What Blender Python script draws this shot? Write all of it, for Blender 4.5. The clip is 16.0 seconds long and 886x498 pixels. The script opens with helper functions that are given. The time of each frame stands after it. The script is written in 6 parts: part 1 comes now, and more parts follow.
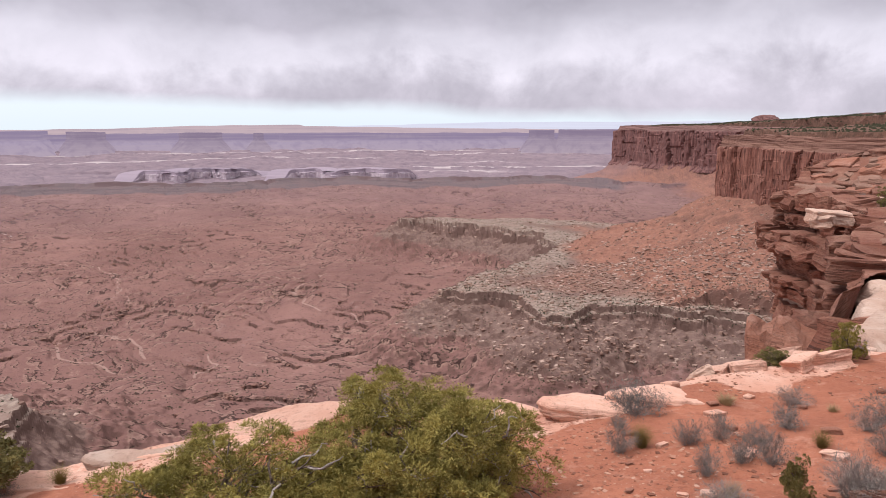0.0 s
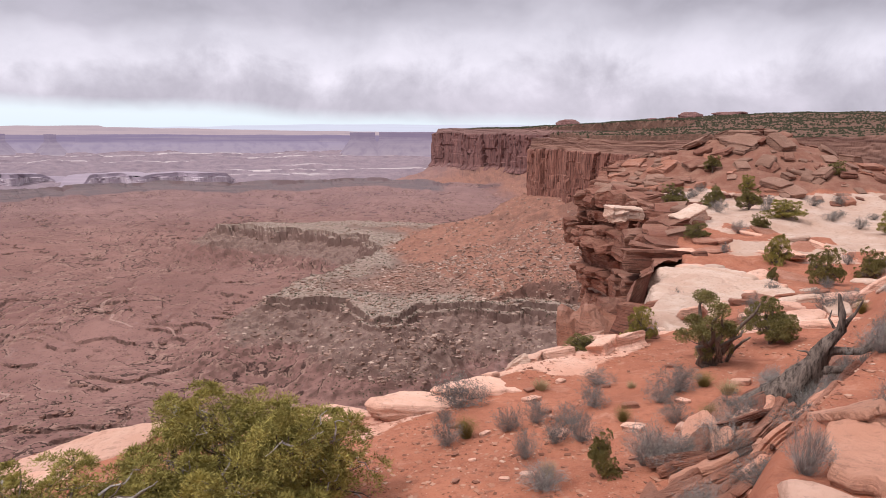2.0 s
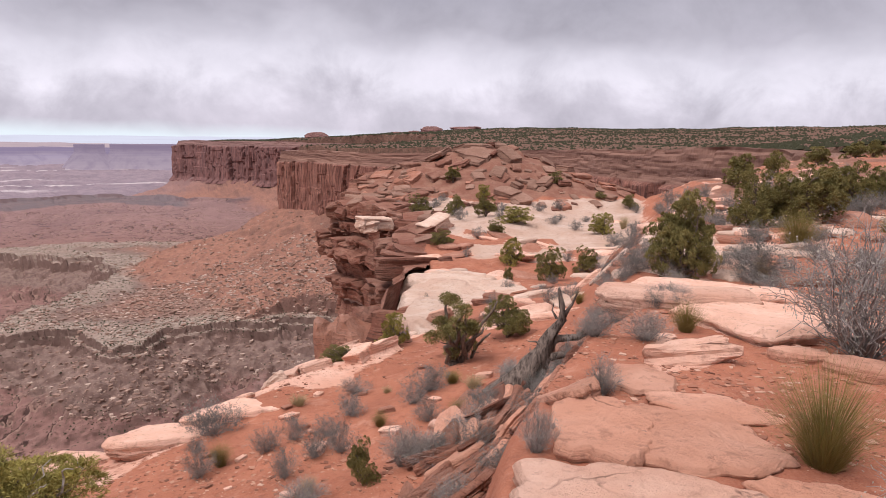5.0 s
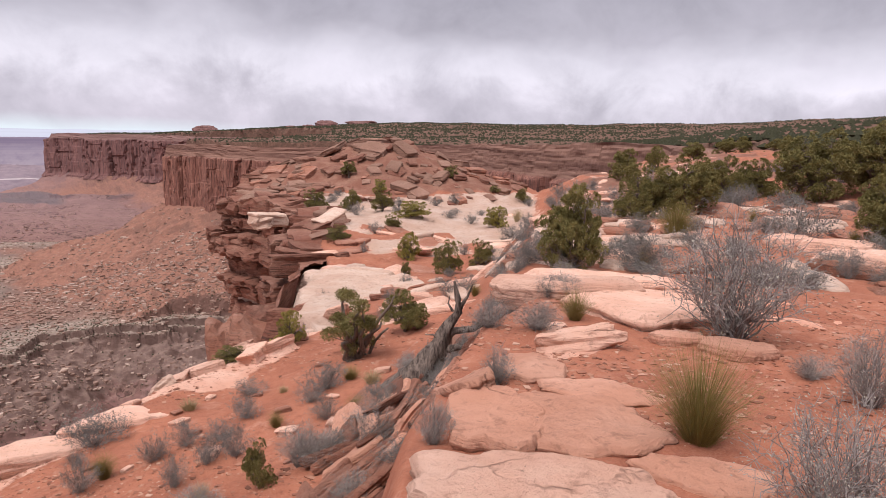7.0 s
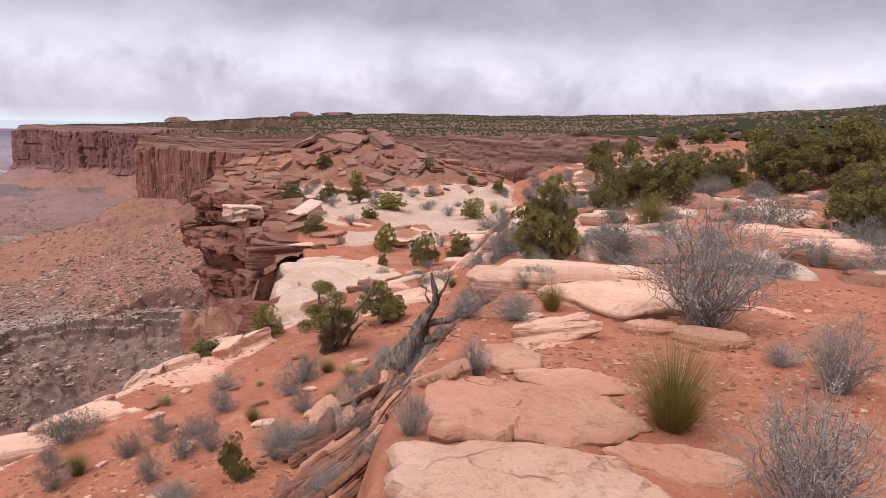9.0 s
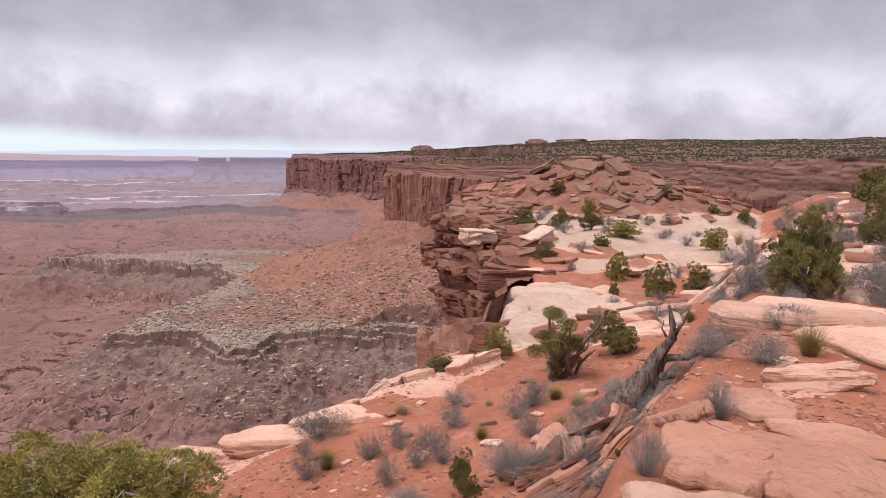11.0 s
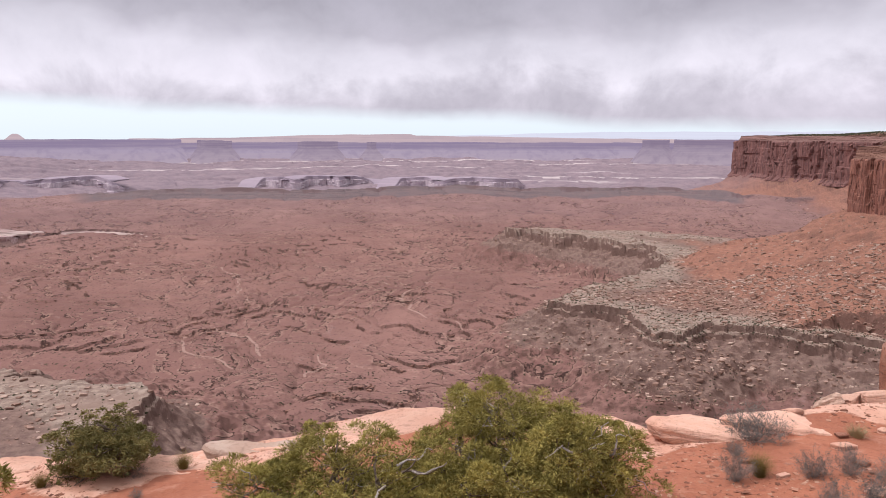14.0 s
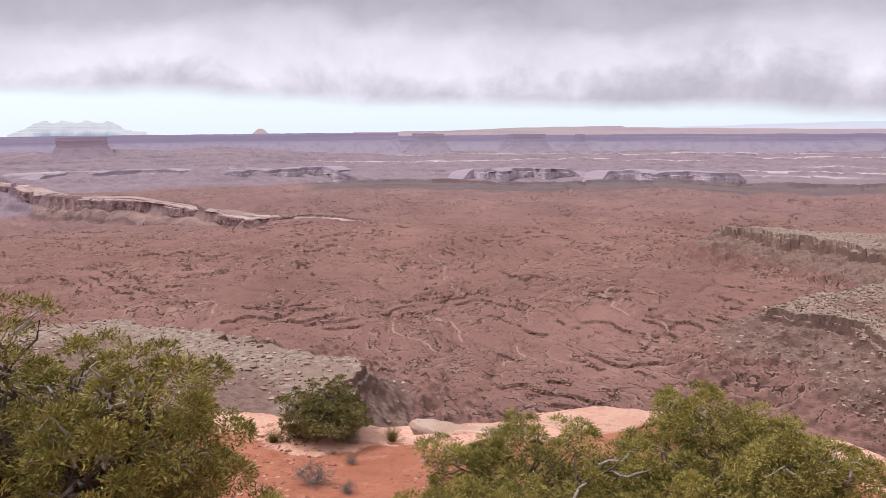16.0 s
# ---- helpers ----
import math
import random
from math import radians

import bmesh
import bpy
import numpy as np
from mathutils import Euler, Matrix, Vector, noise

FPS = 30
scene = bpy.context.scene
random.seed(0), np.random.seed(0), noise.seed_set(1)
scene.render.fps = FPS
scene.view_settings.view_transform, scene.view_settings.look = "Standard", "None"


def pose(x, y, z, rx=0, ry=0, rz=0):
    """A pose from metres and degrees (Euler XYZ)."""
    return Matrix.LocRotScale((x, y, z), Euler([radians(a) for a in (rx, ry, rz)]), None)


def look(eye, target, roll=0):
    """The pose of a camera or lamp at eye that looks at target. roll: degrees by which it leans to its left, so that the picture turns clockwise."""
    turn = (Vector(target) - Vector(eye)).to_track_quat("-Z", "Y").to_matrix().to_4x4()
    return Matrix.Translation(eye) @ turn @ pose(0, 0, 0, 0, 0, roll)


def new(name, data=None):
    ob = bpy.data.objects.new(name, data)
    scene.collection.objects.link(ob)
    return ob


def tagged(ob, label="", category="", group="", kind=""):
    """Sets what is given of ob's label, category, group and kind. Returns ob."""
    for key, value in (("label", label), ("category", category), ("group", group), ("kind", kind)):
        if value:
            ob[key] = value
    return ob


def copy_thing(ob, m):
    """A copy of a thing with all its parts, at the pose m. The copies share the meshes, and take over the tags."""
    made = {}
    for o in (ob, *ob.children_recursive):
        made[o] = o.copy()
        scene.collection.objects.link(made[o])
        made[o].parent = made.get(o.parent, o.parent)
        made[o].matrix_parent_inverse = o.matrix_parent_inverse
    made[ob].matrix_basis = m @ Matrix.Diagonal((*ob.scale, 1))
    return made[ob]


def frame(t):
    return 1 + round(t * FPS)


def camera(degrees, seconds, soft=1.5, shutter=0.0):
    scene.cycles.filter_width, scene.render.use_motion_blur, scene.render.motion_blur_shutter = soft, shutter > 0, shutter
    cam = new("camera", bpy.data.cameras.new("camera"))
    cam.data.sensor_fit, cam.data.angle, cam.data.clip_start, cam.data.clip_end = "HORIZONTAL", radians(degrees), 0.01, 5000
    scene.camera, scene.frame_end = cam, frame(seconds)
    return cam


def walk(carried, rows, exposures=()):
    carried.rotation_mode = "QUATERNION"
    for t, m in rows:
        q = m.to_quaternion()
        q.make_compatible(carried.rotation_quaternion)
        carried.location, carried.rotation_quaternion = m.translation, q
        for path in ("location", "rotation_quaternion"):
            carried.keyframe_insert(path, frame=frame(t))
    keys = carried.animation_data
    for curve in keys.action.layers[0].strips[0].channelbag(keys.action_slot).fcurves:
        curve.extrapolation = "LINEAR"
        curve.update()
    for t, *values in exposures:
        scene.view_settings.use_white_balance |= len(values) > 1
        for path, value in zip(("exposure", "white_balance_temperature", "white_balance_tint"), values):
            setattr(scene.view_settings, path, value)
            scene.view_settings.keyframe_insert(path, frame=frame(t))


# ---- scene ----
# ---- camera and walk ----
cam = camera(65.06, 16.0, soft=0.75)
EYE, REACH = 1.6, 0.216     # eye over the ground; how far the camera swings round its bearer
ROWS = [
    (0.0, 0.00, -10.25, 0.05),
    (0.5, -3.04, -10.44, -0.06),
    (1.0, -6.45, -10.44, -0.02),
    (1.5, -10.35, -10.35, -0.26),
    (2.0, -14.56, -10.02, -0.34),
    (2.5, -18.72, -9.62, -0.52),
    (3.0, -22.64, -9.23, -0.67),
    (3.5, -26.16, -8.93, -0.64),
    (4.0, -29.34, -8.81, -0.61),
    (4.5, -32.23, -8.82, -0.66),
    (5.0, -34.83, -8.82, -0.71),
    (5.5, -37.19, -8.81, -0.76),
    (6.0, -39.35, -8.85, -0.81),
    (6.5, -41.39, -8.94, -0.89),
    (7.0, -43.35, -9.13, -0.99),
    (7.5, -45.20, -9.36, -1.11),
    (8.0, -46.54, -9.69, -1.12),
    (8.2, -46.81, -9.84, -1.09),
    (8.6, -46.60, -9.94, -1.06),
    (9.0, -45.27, -9.79, -0.98),
    (9.4, -42.93, -9.47, -0.88),
    (9.8, -39.74, -9.04, -0.78),
    (10.3, -34.72, -8.43, -0.70),
    (10.5, -32.47, -8.19, -0.67),
    (11.0, -26.28, -7.88, -0.46),
    (11.5, -20.44, -7.82, -0.33),
    (12.0, -14.54, -7.92, -0.38),
    (12.5, -8.54, -8.25, -0.36),
    (13.0, -2.52, -8.70, -0.35),
    (13.5, 3.43, -9.16, -0.22),
    (14.0, 8.87, -9.48, -0.06),
    (14.5, 13.61, -9.69, 0.20),
    (15.0, 17.93, -9.80, 0.29),
    (15.5, 21.99, -9.93, 0.37),
    (16.0, 25.75, -10.03, 0.47),
]
PATH = []
for t, yaw, pitch, roll in ROWS:
    a = radians(yaw)
    m = pose(-REACH * math.sin(a), REACH * (math.cos(a) - 1), EYE, 90 + pitch, 0, yaw) @ pose(0, 0, 0, 0, 0, -roll)
    PATH.append((t, m))
walk(cam, PATH, [(0.0, -0.03, 6280, 15), (16.0, -0.03, 6280, 15)])

# ---- sky and sun ----
SUN_AZ, SUN_EL = 100.0, 55.0     # bearing (degrees left of the first view) and height of the veiled sun
world = bpy.data.worlds.new("sky")
scene.world = world
world.use_nodes = True
nt = world.node_tree
nt.nodes.clear()


def wn(kind, **inputs):
    n = nt.nodes.new(kind)
    for k, v in inputs.items():
        n.inputs[k].default_value = v
    return n


def wmath(op, a, b=None, clamp=False):
    n = nt.nodes.new("ShaderNodeMath")
    n.operation, n.use_clamp = op, clamp
    for i, v in enumerate((a, b)):
        if v is None:
            continue
        if isinstance(v, (int, float)):
            n.inputs[i].default_value = v
        else:
            nt.links.new(v, n.inputs[i])
    return n.outputs[0]


def wramp(value, stops):
    n = nt.nodes.new("ShaderNodeValToRGB")
    e = n.color_ramp.elements
    while len(e) < len(stops):
        e.new(0.5)
    for el, (p, c) in zip(e, stops):
        el.position, el.color = p, (*c, 1) if len(c) == 3 else c
    nt.links.new(value, n.inputs[0])
    return n.outputs[0]


def wmix(fac, a, b):
    n = nt.nodes.new("ShaderNodeMix")
    n.data_type = "RGBA"
    for s, v in ((0, fac), (6, a), (7, b)):
        if isinstance(v, (int, float)):
            n.inputs[s].default_value = v
        elif isinstance(v, tuple):
            n.inputs[s].default_value = (*v, 1)
        else:
            nt.links.new(v, n.inputs[s])
    return n.outputs[2]


tc = nt.nodes.new("ShaderNodeTexCoord")
sep = nt.nodes.new("ShaderNodeSeparateXYZ")
nt.links.new(tc.outputs["Generated"], sep.inputs[0])
up = wmath("MAXIMUM", sep.outputs[2], 0.0)
sky = nt.nodes.new("ShaderNodeTexSky")
sky.sky_type, sky.sun_disc = "NISHITA", False
sky.sun_elevation, sky.sun_rotation = radians(SUN_EL), radians(-SUN_AZ)
# the cloud deck, with soft falling streaks under it
level = wmath("MAXIMUM", wmath("SQRT", wmath("SUBTRACT", 1.0, wmath("MULTIPLY", up, up))), 0.3)
def wnoise(scale, stretch, detail, rough, off, distort=0.0):
    comb = nt.nodes.new("ShaderNodeCombineXYZ")
    nt.links.new(wmath("DIVIDE", sep.outputs[0], level), comb.inputs[0])
    nt.links.new(wmath("DIVIDE", sep.outputs[1], level), comb.inputs[1])
    nt.links.new(wmath("MULTIPLY", up, stretch), comb.inputs[2])
    mp = nt.nodes.new("ShaderNodeMapping")
    mp.inputs["Location"].default_value = off
    nt.links.new(comb.outputs[0], mp.inputs[0])
    n = wn("ShaderNodeTexNoise", Scale=scale, Detail=detail, Roughness=rough, Distortion=distort)
    nt.links.new(mp.outputs[0], n.inputs["Vector"])
    return n.outputs["Fac"]
big = wnoise(3.0, 1.6, 5, 0.55, (3.1, 1.7, 0))
small = wnoise(8.0, 1.1, 7, 0.60, (0.4, 5.2, 0), 0.3)
lift = wmath("ADD", up, wmath("ADD", wmath("MULTIPLY", wmath("SUBTRACT", big, 0.5), 0.16), wmath("MULTIPLY", wmath("SUBTRACT", small, 0.5), 0.10)))
band = wramp(lift, [(0.0, (0.62, 0.585, 0.64)), (0.045, (0.66, 0.625, 0.68)), (0.085, (0.86, 0.83, 0.885)), (0.112, (0.80, 0.775, 0.83)), (0.150, (0.54, 0.52, 0.57)), (0.22, (0.43, 0.42, 0.47)), (0.5, (0.80, 0.79, 0.82)), (1.0, (1.45, 1.43, 1.38))])
cloud = wramp(small, [(0.30, (0.80, 0.80, 0.81)), (0.50, (1.0, 1.0, 1.0)), (0.68, (1.16, 1.15, 1.15))])
mul = nt.nodes.new("ShaderNodeMix")
mul.data_type, mul.blend_type = "RGBA", "MULTIPLY"
mul.inputs[0].default_value = 1.0
nt.links.new(cloud, mul.inputs[6])
nt.links.new(band, mul.inputs[7])
# clear strip along the horizon, where the deck ends
strip = wmath("ADD", up, wmath("MULTIPLY", wmath("SUBTRACT", big, 0.5), 0.05))
strip = wmath("ADD", strip, wmath("MULTIPLY", sep.outputs[0], 0.035))
cover = wramp(strip, [(0.010, (0, 0, 0)), (0.030, (1, 1, 1))])
thin = wmix(0.80, sky.outputs[0], (8.8, 9.9, 10.3))
n = nt.nodes.new("ShaderNodeVectorMath")
n.operation = "SCALE"
nt.links.new(thin, n.inputs[0])
n.inputs["Scale"].default_value = 0.112
both = wmix(cover, n.outputs[0], mul.outputs[2])
bg = nt.nodes.new("ShaderNodeBackground")
nt.links.new(both, bg.inputs[0])
bg.inputs[1].default_value = 1.0
wo = nt.nodes.new("ShaderNodeOutputWorld")
nt.links.new(bg.outputs[0], wo.inputs[0])

sun = new("sun", bpy.data.lights.new("sun", "SUN"))
sun.data.energy, sun.data.angle, sun.data.color = 2.6, radians(14), (1.0, 0.95, 0.89)
sa, se = radians(SUN_AZ), radians(SUN_EL)
sun.matrix_world = look((0, 0, 60), (100 * math.sin(sa) * math.cos(se), -100 * math.cos(sa) * math.cos(se), 60 - 100 * math.sin(se)))

# ---- helpers for shapes ----
rng = np.random.default_rng(7)


def lattice(ix, iy, iz, seed):
    n = (ix.astype(np.int64) * 374761393 + iy.astype(np.int64) * 668265263 + iz.astype(np.int64) * 1440662683 + seed * 974711) & 0xFFFFFFFF
    n = ((n ^ (n >> 13)) * 1274126177) & 0xFFFFFFFF
    n = ((n ^ (n >> 16)) * 2246822519) & 0xFFFFFFFF
    return ((n ^ (n >> 15)) & 0xFFFFFF) / float(0xFFFFFF) * 2 - 1


def vnoise(x, y, z=0.0, seed=0):
    """Smooth noise in -1..1 at points given as arrays."""
    flat = np.ndim(z) == 0 and float(z) == int(z)
    x, y, z = np.broadcast_arrays(np.asarray(x, float), np.asarray(y, float), np.asarray(z, float))
    ix, iy, iz = np.floor(x), np.floor(y), np.floor(z)
    fx, fy, fz = x - ix, y - iy, z - iz
    fx, fy, fz = (f * f * (3 - 2 * f) for f in (fx, fy, fz))
    out = 0.0
    for dx in (0, 1):
        wx = fx if dx else 1 - fx
        for dy in (0, 1):
            wy = fy if dy else 1 - fy
            for dz in (0,) if flat else (0, 1):
                wz = fz if dz else 1 - fz
                out = out + wx * wy * wz * lattice(ix + dx, iy + dy, iz + dz, seed)
    return out


def fbm(x, y, z=0.0, seed=0, octaves=4, gain=0.5):
    out, amp, f = 0.0, 1.0, 1.0
    for o in range(octaves):
        out = out + amp * vnoise(np.asarray(x) * f, np.asarray(y) * f, np.asarray(z) * f, seed + o * 17)
        amp, f = amp * gain, f * 2.03
    return out


def smooth(a, b, v):
    t = np.clip((np.asarray(v, float) - a) / (b - a), 0, 1)
    return t * t * (3 - 2 * t)


def inside_distance(poly, x, y):
    """Signed distance to a closed polygon: positive inside."""
    x, y = np.asarray(x, float), np.asarray(y, float)
    best, odd = np.full(x.shape, 1e18), np.zeros(x.shape, bool)
    for (x0, y0), (x1, y1) in zip(poly, poly[1:] + poly[:1]):
        ex, ey = x1 - x0, y1 - y0
        t = np.clip(((x - x0) * ex + (y - y0) * ey) / (ex * ex + ey * ey + 1e-12), 0, 1)
        best = np.minimum(best, (x - x0 - t * ex) ** 2 + (y - y0 - t * ey) ** 2)
        cross = ((y0 > y) != (y1 > y)) & (x < (x1 - x0) * (y - y0) / (y1 - y0 + 1e-12) + x0)
        odd ^= cross
    return np.where(odd, 1, -1) * np.sqrt(best)


def line_distance(line, x, y):
    best = np.full(np.shape(x), 1e18)
    for (x0, y0), (x1, y1) in zip(line, line[1:]):
        ex, ey = x1 - x0, y1 - y0
        t = np.clip(((x - x0) * ex + (y - y0) * ey) / (ex * ex + ey * ey + 1e-12), 0, 1)
        best = np.minimum(best, (x - x0 - t * ex) ** 2 + (y - y0 - t * ey) ** 2)
    return np.sqrt(best)


def polar(az, d):
    a = math.radians(az)
    return (-d * math.sin(a), d * math.cos(a))


def mesh_from(name, verts, faces, mats, smooth_faces=False, attrs=None, face_mats=None):
    """A mesh from an (n,3) array and an (m,3) or (m,4) array of corners."""
    verts, faces = np.asarray(verts, np.float32), np.asarray(faces, np.int32)
    k = faces.shape[1]
    me = bpy.data.meshes.new(name)
    me.vertices.add(len(verts))
    me.vertices.foreach_set("co", verts.ravel())
    me.loops.add(len(faces) * k)
    me.loops.foreach_set("vertex_index", faces.ravel())
    me.polygons.add(len(faces))
    me.polygons.foreach_set("loop_start", np.arange(0, len(faces) * k, k, dtype=np.int32))
    me.polygons.foreach_set("use_smooth", np.full(len(faces), smooth_faces))
    if face_mats is not None:
        me.polygons.foreach_set("material_index", np.asarray(face_mats, np.int32))
    for m in mats if isinstance(mats, (list, tuple)) else [mats]:
        me.materials.append(m)
    for key, values in (attrs or {}).items():
        a = me.attributes.new(key, "FLOAT", "POINT")
        a.data.foreach_set("value", np.asarray(values, np.float32).ravel())
    me.update(calc_edges=True)
    me.validate()
    return me


def grid_faces(rows, cols):
    i = np.arange(rows * cols).reshape(rows, cols)
    return np.stack([i[:-1, :-1], i[:-1, 1:], i[1:, 1:], i[1:, :-1]], -1).reshape(-1, 4)


def part(name, me, parent, label=""):
    ob = new(name, me)
    ob.parent = parent
    return tagged(ob, label) if label else ob


# ---- materials ----
class Mat:
    """Short hand for one node material."""

    def __init__(self, name):
        self.m = bpy.data.materials.new(name)
        self.m.use_nodes = True
        self.t = self.m.node_tree
        self.b = self.t.nodes["Principled BSDF"]
        self.geo = self.t.nodes.new("ShaderNodeNewGeometry")
        self.tex = self.t.nodes.new("ShaderNodeTexCoord")

    def put(self, sock, v):
        if isinstance(v, (int, float)):
            sock.default_value = v
        elif isinstance(v, tuple):
            sock.default_value = (*v, 1) if len(v) == 3 and len(sock.default_value) == 4 else v
        else:
            self.t.links.new(v, sock)

    def pos(self, scale=(1, 1, 1), rot=(0, 0, 0), obj=False, loc=(0, 0, 0)):
        mp = self.t.nodes.new("ShaderNodeMapping")
        mp.inputs["Scale"].default_value, mp.inputs["Rotation"].default_value, mp.inputs["Location"].default_value = scale, rot, loc
        self.t.links.new(self.tex.outputs["Object"] if obj else self.geo.outputs["Position"], mp.inputs[0])
        return mp.outputs[0]

    def noise(self, scale, detail=5, rough=0.6, vec=None, distort=0.0):
        n = self.t.nodes.new("ShaderNodeTexNoise")
        n.inputs["Scale"].default_value, n.inputs["Detail"].default_value = scale, detail
        n.inputs["Roughness"].default_value, n.inputs["Distortion"].default_value = rough, distort
        self.t.links.new(vec or self.pos(), n.inputs["Vector"])
        return n.outputs["Fac"]

    def noise_vec(self, scale):
        n = self.t.nodes.new("ShaderNodeTexNoise")
        n.inputs["Scale"].default_value, n.inputs["Detail"].default_value = scale, 3
        self.t.links.new(self.pos(), n.inputs["Vector"])
        return n.outputs["Color"]

    def voronoi(self, scale, vec=None, feature="F1", out="Distance"):
        n = self.t.nodes.new("ShaderNodeTexVoronoi")
        n.feature = feature
        n.inputs["Scale"].default_value = scale
        self.t.links.new(vec or self.pos(), n.inputs["Vector"])
        return n.outputs[out]

    def ramp(self, fac, stops):
        n = self.t.nodes.new("ShaderNodeValToRGB")
        e = n.color_ramp.elements
        while len(e) < len(stops):
            e.new(0.5)
        for el, (p, c) in zip(e, stops):
            el.position = p
            el.color = (c, c, c, 1) if isinstance(c, (int, float)) else (*c, 1)
        self.t.links.new(fac, n.inputs[0])
        return n.outputs[0]

    def mix(self, fac, a, b, mode="MIX"):
        n = self.t.nodes.new("ShaderNodeMix")
        n.data_type, n.blend_type = "RGBA", mode
        self.put(n.inputs[0], fac), self.put(n.inputs[6], a), self.put(n.inputs[7], b)
        return n.outputs[2]

    def math(self, op, a, b=0.0, clamp=False):
        n = self.t.nodes.new("ShaderNodeMath")
        n.operation, n.use_clamp = op, clamp
        self.put(n.inputs[0], a), self.put(n.inputs[1], b)
        return n.outputs[0]

    def attr(self, name):
        n = self.t.nodes.new("ShaderNodeAttribute")
        n.attribute_name = name
        return n.outputs["Fac"]

    def island(self):
        return self.geo.outputs["Random Per Island"]

    def random(self):
        n = self.t.nodes.new("ShaderNodeObjectInfo")
        return n.outputs["Random"]

    def normal_z(self):
        n = self.t.nodes.new("ShaderNodeSeparateXYZ")
        self.t.links.new(self.geo.outputs["True Normal"], n.inputs[0])
        return n.outputs[2]

    def height(self):
        n = self.t.nodes.new("ShaderNodeSeparateXYZ")
        self.t.links.new(self.geo.outputs["Position"], n.inputs[0])
        return n.outputs[2]

    def bump(self, h, strength, distance, under=None):
        n = self.t.nodes.new("ShaderNodeBump")
        n.inputs["Strength"].default_value, n.inputs["Distance"].default_value = strength, distance
        self.t.links.new(h, n.inputs["Height"])
        if under:
            self.t.links.new(under, n.inputs["Normal"])
        return n.outputs[0]

    def done(self, color, rough=0.9, normal=None, spec=0.15, glow=0.0):
        if glow:
            self.put(self.b.inputs["Emission Color"], color)
            self.b.inputs["Emission Strength"].default_value = glow
        self.put(self.b.inputs["Base Color"], color)
        self.put(self.b.inputs["Roughness"], rough)
        self.b.inputs["Specular IOR Level"].default_value = spec
        if normal:
            self.t.links.new(normal, self.b.inputs["Normal"])
        return self.m


def rock_color(k, pink, red, dark, scale=1.0, streak=0.55):
    """Sandstone: pale weathered face, redder where the skin has gone, dark varnish and fine beds."""
    beds = k.noise(1.0, 6, 0.65, k.pos((0.7 * scale, 0.7 * scale, 9 * scale), (0.05, 0.08, 0)))
    big = k.noise(0.9 * scale, 5, 0.6)
    fine = k.noise(9 * scale, 8, 0.7)
    c = k.mix(k.ramp(big, [(0.35, 0), (0.62, 1)]), pink, red)
    c = k.mix(k.ramp(beds, [(0.42, 0.0), (0.66, streak)]), c, red)
    c = k.mix(k.ramp(fine, [(0.54, 0), (0.74, 0.65)]), c, dark)
    blot = k.ramp(k.noise(1.6 * scale, 7, 0.68, None, 0.6), [(0.50, 0), (0.60, 0.85)])
    c = k.mix(k.math("MULTIPLY", blot, 0.5), c, red)
    pit = k.ramp(k.noise(4.5 * scale, 6, 0.7), [(0.56, 0), (0.66, 0.8)])
    c = k.mix(k.math("MULTIPLY", pit, 0.45), c, dark)
    warp = k.mix(0.35, k.pos((1.0 * scale, 1.0 * scale, 2.2 * scale)), k.noise_vec(2.2 * scale))
    crack = k.ramp(k.voronoi(0.9, warp, "DISTANCE_TO_EDGE"), [(0.0, 1), (0.010, 0)])
    crack = k.math("MULTIPLY", crack, k.ramp(k.noise(1.3 * scale, 3, 0.5), [(0.57, 0), (0.66, 1)]))
    c = k.mix(k.math("MULTIPLY", crack, 0.5), c, dark)
    spots = k.ramp(k.noise(22 * scale, 4, 0.6), [(0.62, 0), (0.70, 0.7)])
    c = k.mix(k.math("MULTIPLY", spots, k.ramp(k.noise(1.7 * scale, 4, 0.6), [(0.48, 0), (0.62, 1)])), c, (0.16, 0.11, 0.09))
    fine = k.math("SUBTRACT", fine, k.math("MULTIPLY", crack, 0.8))
    return c, beds, fine


def make_sandstone(name, pink, red, dark, scale=1.0, bump=0.10, streak=0.55):
    k = Mat(name)
    c, beds, fine = rock_color(k, pink, red, dark, scale, streak)
    thin = k.noise(1.0, 7, 0.7, k.pos((1.2 * scale, 1.2 * scale, 26 * scale), (0.05, 0.08, 0)))
    c = k.mix(k.math("MULTIPLY", k.ramp(thin, [(0.50, 0), (0.62, 1)]), k.ramp(k.normal_z(), [(0.3, streak), (0.8, 0)])), c, dark)
    beds = k.math("ADD", beds, k.math("MULTIPLY", thin, 0.8))
    v = k.math("ADD", k.math("MULTIPLY", k.random(), 0.26), 0.86)
    vec = k.t.nodes.new("ShaderNodeCombineXYZ")
    for i in range(3):
        k.t.links.new(v, vec.inputs[i])
    c = k.mix(1.0, c, vec.outputs[0], "MULTIPLY")
    h = k.math("ADD", k.math("MULTIPLY", beds, 0.7), k.math("MULTIPLY", fine, 0.6))
    return k.done(c, 0.92, k.bump(h, 1.0, bump))


